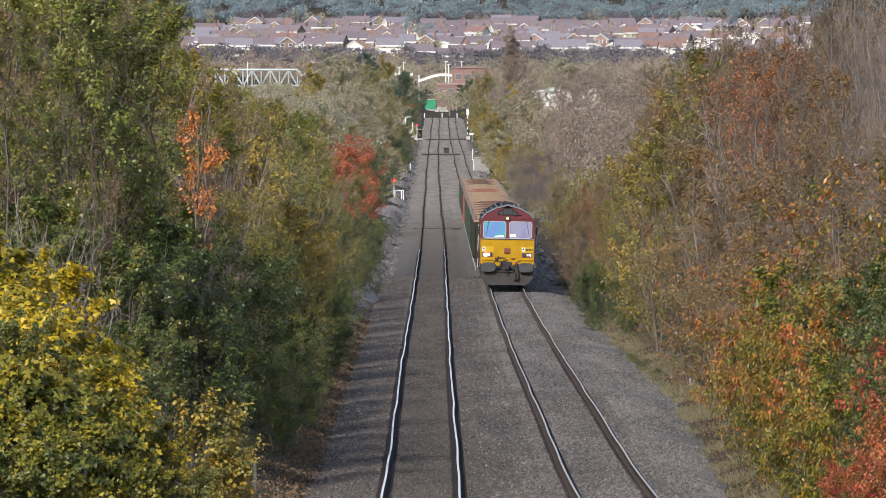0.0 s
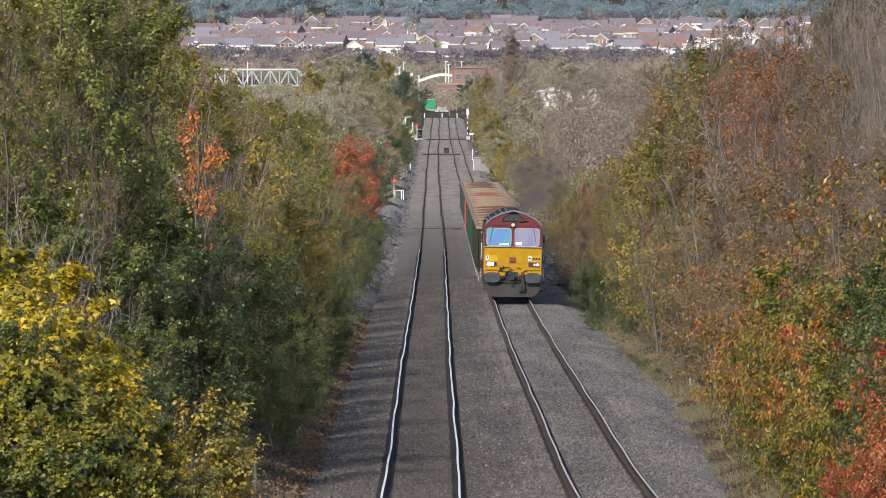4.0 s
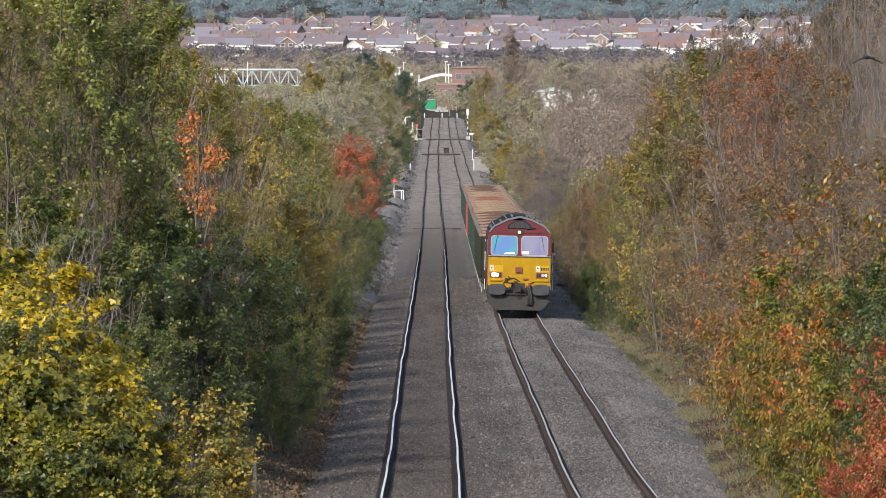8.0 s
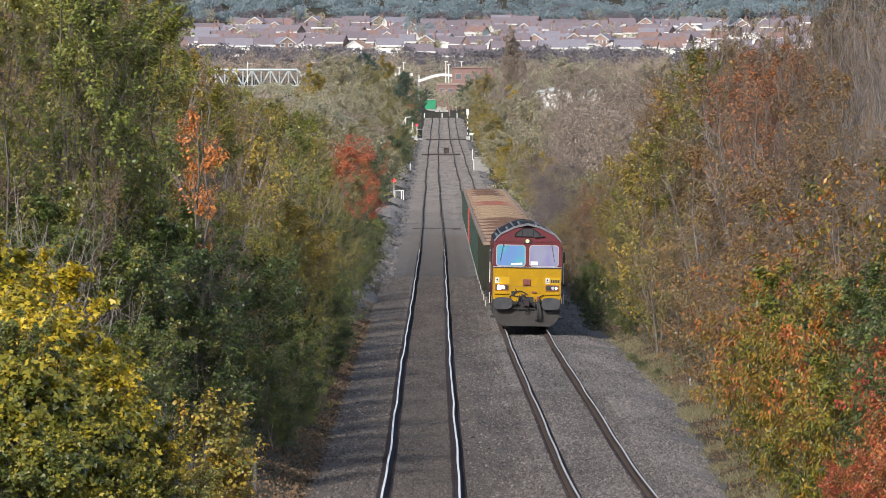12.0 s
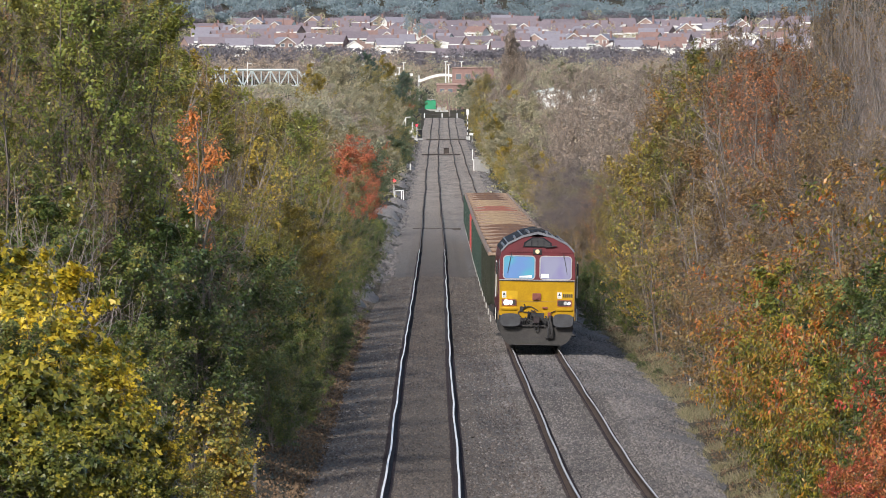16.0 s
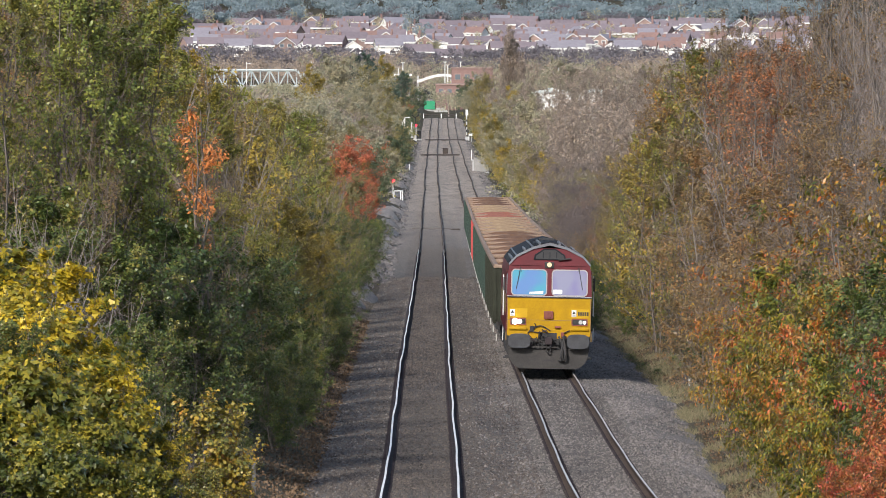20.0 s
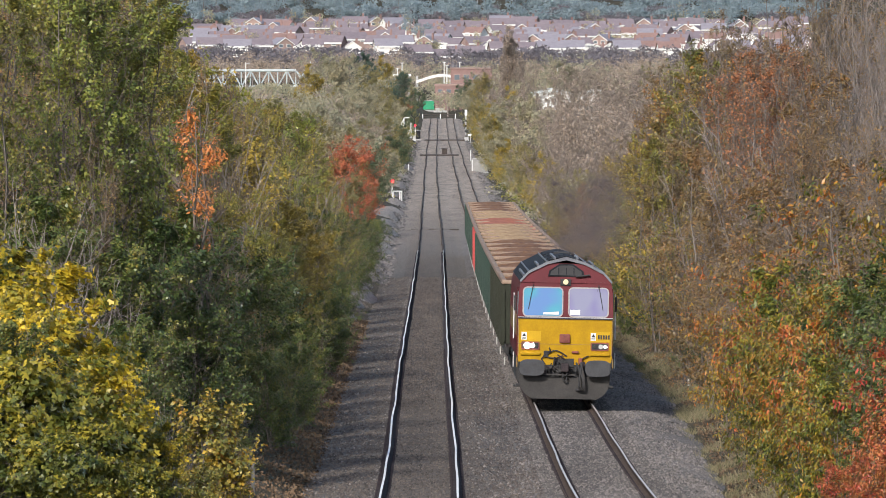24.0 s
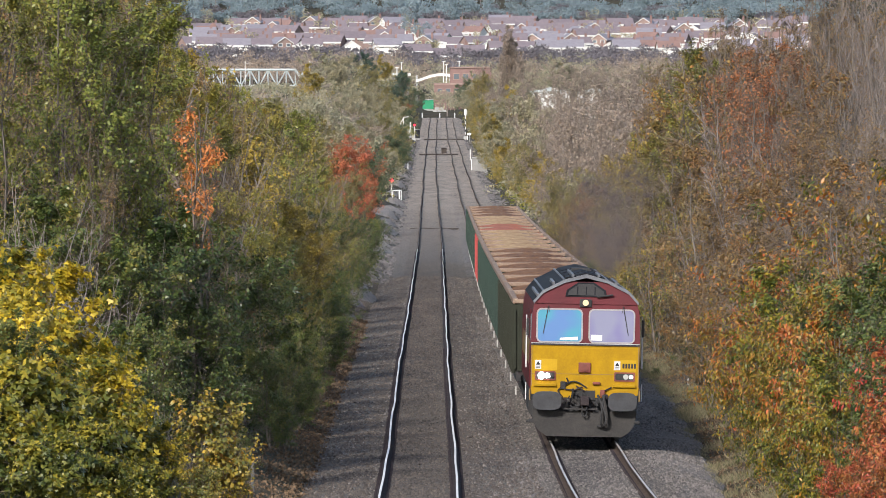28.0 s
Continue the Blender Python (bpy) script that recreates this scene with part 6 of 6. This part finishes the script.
# left bank, the nearest by themselves: kind, x, y, height
for row in (("yellow", -7.5, 178, 3.8), ("yellow", -8.4, 186, 4.2), ("green_b", -6.9, 175, 2.6), ("green", -7.6, 174, 3.0), ("green", -5.9, 190, 3.0), ("yellow", -6.2, 183, 2.2), ("yellow", -8.3, 181, 3.9), ("green", -6.0, 206, 4.9), ("green_b", -7.2, 214, 5.2), ("green", -8.2, 208, 4.8),
            ("green_b", -8.9, 212, 5.6), ("bare", -9.3, 212, 8.2), ("green", -8.3, 203, 4.9), ("olive_b", -9.7, 206, 10.0), ("bare", -7.9, 217, 9.4), ("olive", -8.2, 227, 10.4), ("green", -6.8, 219, 4.9), ("bare", -7.2, 208, 6.4), ("green", -5.6, 226, 4.6), ("flame", -5.0, 207, 7.2), ("flame", -4.8, 208, 6.2), ("red", -6.0, 690, 5.4), ("red", -5.35, 698, 3.3), ("red", -6.8, 705, 6.0),
            ("leafy", -7.3, 167, 1.6), ("leafy", -6.5, 166, 1.3), ("leafy", -7.4, 172, 2.3), ("leafy", -6.6, 174, 2.1), ("leafy", -5.8, 175, 1.8), ("leafy", -6.9, 180, 2.6), ("leafy", -6.6, 182, 2.0), ("leafy", -7.9, 178, 2.9), ("whip", -5.1, 181, 1.7), ("whip", -4.7, 186, 1.8), ("yellow", -5.5, 177, 1.2), ("leafy", -6.2, 171, 1.5), ("leafy", -5.8, 171, 1.0),
            ("amber", -4.0, 178, 2.2), ("amber", -4.3, 180, 1.7), ("amber", -3.75, 178, 1.4), ("amber", -4.1, 174, 1.1), ("green", -6.2, 204, 4.2), ("green_b", -5.3, 206, 3.8), ("green", -4.9, 216, 3.4), ("green_b", -4.6, 228, 2.8), ("yellow", -6.2, 175, 2.7), ("yellow", -5.05, 176, 1.5), ("leafy", -5.1, 174, 0.9), ("gold", -5.0, 250, 3.2), ("russet", -4.7, 244, 2.6), ("olive", -4.9, 285, 3.6), ("gold", -4.7, 300, 3.2), ("lime", -6.5, 213, 9.2), ("lime", -7.6, 210, 9.8), ("scrub", -4.0, 204, 0.6), ("whip", -7.5, 197, 4.4), ("whip", -8.5, 195, 5.0), ("whip", -7.0, 199, 3.8), ("whip", -8.0, 193, 4.6), ("whip", -5.9, 256, 6.0), ("whip", -6.5, 262, 7.0), ("whip", -5.0, 395, 5.2), ("whip", -5.6, 340, 5.6), ("whip", -7.6, 236, 7.5)):
    plant(*row)
# then belts: low growth by the line, middle trees, tall trees behind
for y in [*range(232, 330, 12), *range(330, 680, 16)]:
    y += rng.uniform(-6, 6)
    kinds = ("green", "olive_b", "green_b", "olive") if y < 285 else ("olive_b", "gold", "olive") if y < 330 else ("mid_olive_b", "mid_green", "mid_olive", "mid_green")
    left_tree(rng.choice(kinds), left_at(y) - rng.uniform(3.9, 4.6) + 0.4 * (y > 300), y, rng.uniform(3.6, 4.8))
for y in [*range(226, 330, 12), *range(332, 780, 17)]:
    y += rng.uniform(-6, 6)
    h = between(y, (200, 250, 280, 330, 380, 450, 520, 600, 700, 900), (8.2, 8.6, 8.6, 8.4, 8.2, 7.6, 6.8, 5.8, 5.0, 4.6))
    kinds = ("bare", "olive", "gold", "olive_b", "olive") if y < 330 else ("mid_olive", "mid_gold", "mid_gold", "mid_olive_b", "mid_lime")
    left_tree(rng.choice(kinds), left_at(y) - rng.uniform(5.2, 6.2), y, h * rng.uniform(0.85, 1.0))
for y in [*range(222, 330, 11), *range(332, 1000, 18)]:
    y += rng.uniform(-6, 6)
    h = between(y, (200, 260, 320, 345, 400, 500, 600, 800, 1000), (11.6, 11.9, 11.6, 10.4, 9.4, 8.1, 6.7, 5.0, 5.0))
    kinds = ("olive", "olive_b", "lime", "olive_b", "olive") if y < 330 else ("mid_olive", "mid_gold", "mid_olive_b", "mid_lime", "mid_gold")
    left_tree(rng.choice(kinds), left_at(y) - rng.uniform(7.4, 8.8), y, h * rng.uniform(0.9, 1.0))
for y in range(216, 330, 16):
    plant(rng.choice(("olive", "olive_b", "bare", "olive")), left_at(y) - rng.uniform(9.8, 11.5), y, rng.uniform(10.5, 12))
for y in range(340, 1000, 26):
    left_tree(rng.choice(("mid_olive", "mid_lime", "mid_bare", "mid_gold")), left_at(y) - rng.uniform(10, 12.5), y, between(y, (340, 400, 500, 700, 1000), (9.6, 9.0, 8.2, 7.0, 6.5)) * rng.uniform(0.85, 1))
for y in range(222, 345, 9):
    plant(rng.choice(("green", "green_b", "green", "olive_b")), left_at(y) - rng.uniform(2.9, 3.3), y + rng.uniform(-3, 3), rng.uniform(1.9, 2.7))
for y in range(205, 660, 22):
    plant("scrub", left_at(y) - rng.uniform(3.2, 3.7), y, between(y, (200, 260, 330, 600), (1.0, 1.4, 1.9, 2.0)) * rng.uniform(0.8, 1.1))
for y in range(680, 1950, 42):
    if 1540 < y < 1790:
        continue
    plant(rng.choice(("far_olive", "far_olive", "far_green", "far_hazel")), left_at(y) - rng.uniform(4.7, 5.4) + 0.7 * (y > 980), y, rng.uniform(3.4, 5.0))
    plant(rng.choice(("far_hazel", "far_olive", "far_bare", "far_hazel")), left_at(y) - rng.uniform(6, 9), y + 20, rng.uniform(4.6, 6.2))
    plant(rng.choice(("far_olive", "far_hazel", "far_bare", "far_hazel")), left_at(y) - rng.uniform(10, 16), y + 10, rng.uniform(5.5, 7.5))
# right bank
for row in (("scarlet", 7.7, 177, 1.7), ("scarlet", 8.1, 181, 2.4), ("scarlet", 8.8, 186, 3.1), ("scarlet", 7.4, 186, 1.3), ("green_b", 8.35, 188, 2.8), ("green_b", 8.7, 190, 4.6), ("cherry_b", 7.3, 192, 3.2), ("cherry", 7.9, 198, 4.2), ("cherry_b", 8.4, 203, 4.0), ("green", 8.6, 194, 4.3), ("cherry", 8.0, 214, 4.2), ("cherry_b", 7.8, 226, 4.4), ("green_b", 9.2, 212, 5.0), ("russet", 9.2, 226, 6.6),
            ("cherry_thin", 8.3, 240, 5.4), ("cherry_b", 7.1, 202, 2.9), ("cherry", 7.3, 214, 3.5), ("cherry_thin", 8.8, 228, 5.8), ("cherry", 7.6, 248, 3.8), ("cherry_thin", 9.4, 218, 6.2), ("russet", 8.2, 256, 6.0), ("russet", 7.4, 262, 4.6),
            ("rust", 9.9, 312, 9.3), ("rust", 9.3, 304, 8.9), ("rust", 10.4, 318, 9.6), ("olive", 9.3, 352, 10.0), ("mid_copper", 8.9, 368, 9.2), ("bare", 10.3, 222, 8.0), ("bare_b", 10.9, 236, 9.2), ("cherry_thin", 10.0, 208, 6.4), ("whip", 8.6, 262, 6.4), ("whip", 8.2, 300, 6.2), ("whip", 9.6, 290, 8.2), ("scrub", 6.4, 322, 0.5), ("scrub", 6.6, 312, 0.45), ("scrub", 6.2, 335, 0.5), ("green", 6.1, 398, 2.0), ("green_b", 6.0, 416, 2.3), ("scrub", 5.7, 386, 1.0), ("green", 6.7, 372, 2.2), ("green_b", 6.4, 440, 2.4), ("russet", 6.2, 452, 4.2), ("rust", 6.8, 470, 5.2), ("russet", 6.1, 500, 3.6)):
    plant(*row)
for y in range(250, 640, 22):
    y += rng.uniform(-6, 6)
    h = between(y, (240, 300, 350, 400, 450, 520, 640), (6.4, 7.2, 7.2, 6.2, 5.0, 3.8, 3.6))
    plant(rng.choice(("bare", "russet", "bare_b", "bare") if y < 330 else ("mid_copper", "mid_olive", "mid_copper", "mid_gold")), right_at(y) + rng.uniform(4.2, 5.0), y, h * rng.uniform(0.85, 1.05))
for y in range(236, 640, 19):
    y += rng.uniform(-6, 6)
    h = between(y, (230, 300, 350, 410, 450, 520, 640), (8.4, 9.4, 9.6, 9.4, 7.6, 5.8, 4.6))
    plant(rng.choice(("bare", "bare_b", "bare", "russet") if y < 330 else ("mid_copper", "mid_bare", "mid_bare", "mid_olive", "mid_bare")), right_at(y) + rng.uniform(6.0, 7.0), y, h * rng.uniform(0.88, 1.04))
for y in range(240, 620, 20):
    y += rng.uniform(-6, 6)
    plant(rng.choice(("bare_b", "bare_b", "bare") if y < 330 else ("mid_bare", "mid_bare", "mid_russet")), right_at(y) + rng.uniform(8.4, 10.8), y, between(y, (240, 300, 400, 620), (10.6, 11.6, 11.0, 10.0)) * rng.uniform(0.9, 1.05))
    plant(rng.choice(("bare_b", "bare") if y < 330 else ("mid_bare", "mid_bare")), right_at(y) + rng.uniform(10.8, 14.5), y + 9, between(y, (240, 300, 400, 620), (11.4, 12.2, 11.8, 10.6)) * rng.uniform(0.9, 1.05))
for y in range(205, 420, 24):
    plant("scrub", right_at(y) + between(y, (190, 285, 420), (3.9, 4.7, 4.0)), y, rng.uniform(0.8, 1.5))
for y in range(640, 1950, 40):
    plant(rng.choice(("far_gold", "far_olive", "far_hazel", "far_bare", "far_gold")), right_at(y) + rng.uniform(4.0, 5.2), y, rng.uniform(4.0, 6.0))
    plant(rng.choice(("far_bare", "far_bare", "far_bare", "far_hazel")), right_at(y) + rng.uniform(7, 12), y + 15, rng.uniform(7.0, 10.0))
    plant("far_bare", right_at(y) + rng.uniform(13, 34), y + 15, rng.uniform(8.5, 12))
# beyond the crossing
for row in (("far_hazel", -19, 2000, 12.5), ("far_hazel", -24, 2050, 13.5), ("far_gold", -24, 1850, 11), ("far_dark", -19, 2400, 12), ("far_dark", -16.6, 2420, 9.5), ("far_gold", -14.3, 2460, 11.5), ("far_rust", -6.4, 1900, 4.6), ("far_dark", -10, 2340, 8.5), ("far_green", -9, 2350, 8), ("far_olive", -16, 2200, 10), ("far_bare", -28, 2100, 11),
            ("far_gold", 6.3, 1360, 4.6), ("far_gold", 7.6, 1440, 6.4), ("far_gold", 6.6, 1530, 5.4), ("far_olive", 7.4, 1290, 5.6), ("far_gold", 8.4, 1640, 7.2), ("far_gold", 9, 1500, 7.5), ("far_gold", 11, 1620, 9.0), ("far_olive", 9, 2300, 9), ("far_hazel", 6, 2330, 6), ("poplar", 15.6, 2350, 19), ("poplar", 16.8, 2380, 18), ("poplar", 14.6, 2370, 14), ("poplar", 18.4, 2340, 13), ("far_green", -5.5, 2420, 5), ("far_green", 4.9, 2480, 6.4), ("far_green", 6.6, 2470, 7.6), ("far_hazel", 8.6, 2460, 9.0), ("far_bare", 11, 2450, 11), ("far_bare", 20, 2300, 12), ("far_hazel", 26, 2250, 12)):
    plant(*row)
for k in range(36):
    x = rng.uniform(-62, 80)
    plant(rng.choice(("far_bare", "far_bare", "far_hazel", "far_olive")), x, rng.uniform(2300, 2750), rng.uniform(2.5, 3.8) if x < -28 else rng.uniform(6, 10))

place_far()
build_valley()
build_lineside()

loco = build_loco()
green_w = build_wagon(M_GREEN_W, "green open box wagon, weathered, with a heaped load")
olive_w = build_wagon(M_OLIVE_W, "grimy olive open box wagon with a heaped load")
red_w = build_wagon(M_RED_W, "red open box wagon with a heaped load")
dirt = [build_load(1, M_DIRT, "rusty brown spoil heaped in a wagon"), build_load(2, M_DIRT, "rusty brown spoil heaped in a wagon")]
sand = [build_load(3, M_SAND, "pale sandy spoil heaped in a wagon")]
rubble = [build_load(4, M_REDSOIL, "reddish brick rubble heaped in a wagon")]
wagons, loads, taken = [], [], set()


def another(ob):
    if ob not in taken:
        taken.add(ob)
        return ob
    return copy_thing(ob, pose(0, 0, 0))


for k in range(22):
    wagons.append(another(olive_w if k < 3 else red_w if k in (11, 12) else green_w))
    src = dirt if k < 8 or k > 17 else rubble if k in (13, 14) else sand
    loads.append(another(src[k % len(src)]))
plume = empty("exhaust_smoke", "dark diesel exhaust smoke drifting over the wagons", "smoke", kind="stuff")
puffs = []
prng = random.Random(9)
base_puffs = [build_puff(s, plume) for s in range(4)]
for k in range(34):
    u = k / 33
    ob = base_puffs[k] if k < 4 else base_puffs[k % 4].copy()
    if k >= 4:
        scene.collection.objects.link(ob)
    ob.scale = [0.7 + 0.8 * u] * 3
    puffs.append((ob, u, prng.uniform(-1, 1), prng.uniform(-1, 1), prng.uniform(0, 6.28)))
crow, wings = build_bird()
crow.scale = (0.62, 0.62, 0.62)


# ---------------------------------------------------------------- movement
def loco_front(t):
    return 467.0 - 8.35 * t


def motions():
    times = [0, 4, 8, 12, 16, 20, 24, 28]
    walk(loco, [(t, on_rail(loco_front(t) + 8, right_at) @ pose(0, -8, 0, 0, 1.1)) for t in times])
    for k, (w, ld) in enumerate(zip(wagons, loads)):
        rows = [(t, on_rail(loco_front(t) + 21.2 + WAGON_LEN * k + 7, right_at) @ pose(0, -7, 0)) for t in times]
        walk(w, rows)
        walk(ld, rows)
    walk(plume, [(t, on_rail(loco_front(t) + 9, right_at)) for t in times])
    for ob, u, a, b, ph in puffs:
        rows = []
        for t in range(0, 29, 2):
            y = u * 62 + 1.5 * math.sin(t * 0.5 + ph)
            x = 0.6 + 1.3 * u + a * (0.3 + 0.8 * u) + 0.25 * math.sin(t * 0.7 + ph)
            z = 4.1 + 1.3 * u + b * (0.3 + 0.7 * u) + 0.2 * math.cos(t * 0.6 + ph)
            rows.append((t, pose(x, y, z, 0, 0, 20 * math.sin(t * 0.3 + ph))))
        walk(ob, rows)
    path = []
    for t, px, py, d, turn in ((0, 3200, -60, 140, -70), (7, 1770, 88, 178, -70), (8, 1535, 102, 184, -65), (8.5, 1428, 124, 188, -60), (9, 1330, 151, 192, -52), (9.5, 1210, 148, 196, -40), (10, 1053, 130, 199, -25),
                               (10.5, 812, 98, 201, -10), (11, 526, 58, 202, -4), (11.5, 230, 20, 203, 0), (12.5, -380, -70, 205, 0), (28, -9000, -1500, 230, 0)):
        path.append((t, pose(*at_px(px, py, d), 0, 0, turn)))
    walk(crow, path)
    for s, w in zip((-1, 1), wings):
        walk(w, [(k * 0.1, pose(0, s * 0.04, 0.03, s * (10 + 42 * math.cos((k * 0.1 - 10) * 6.283 * 3.3)), 0, 0)) for k in range(0, 281)])


motions()
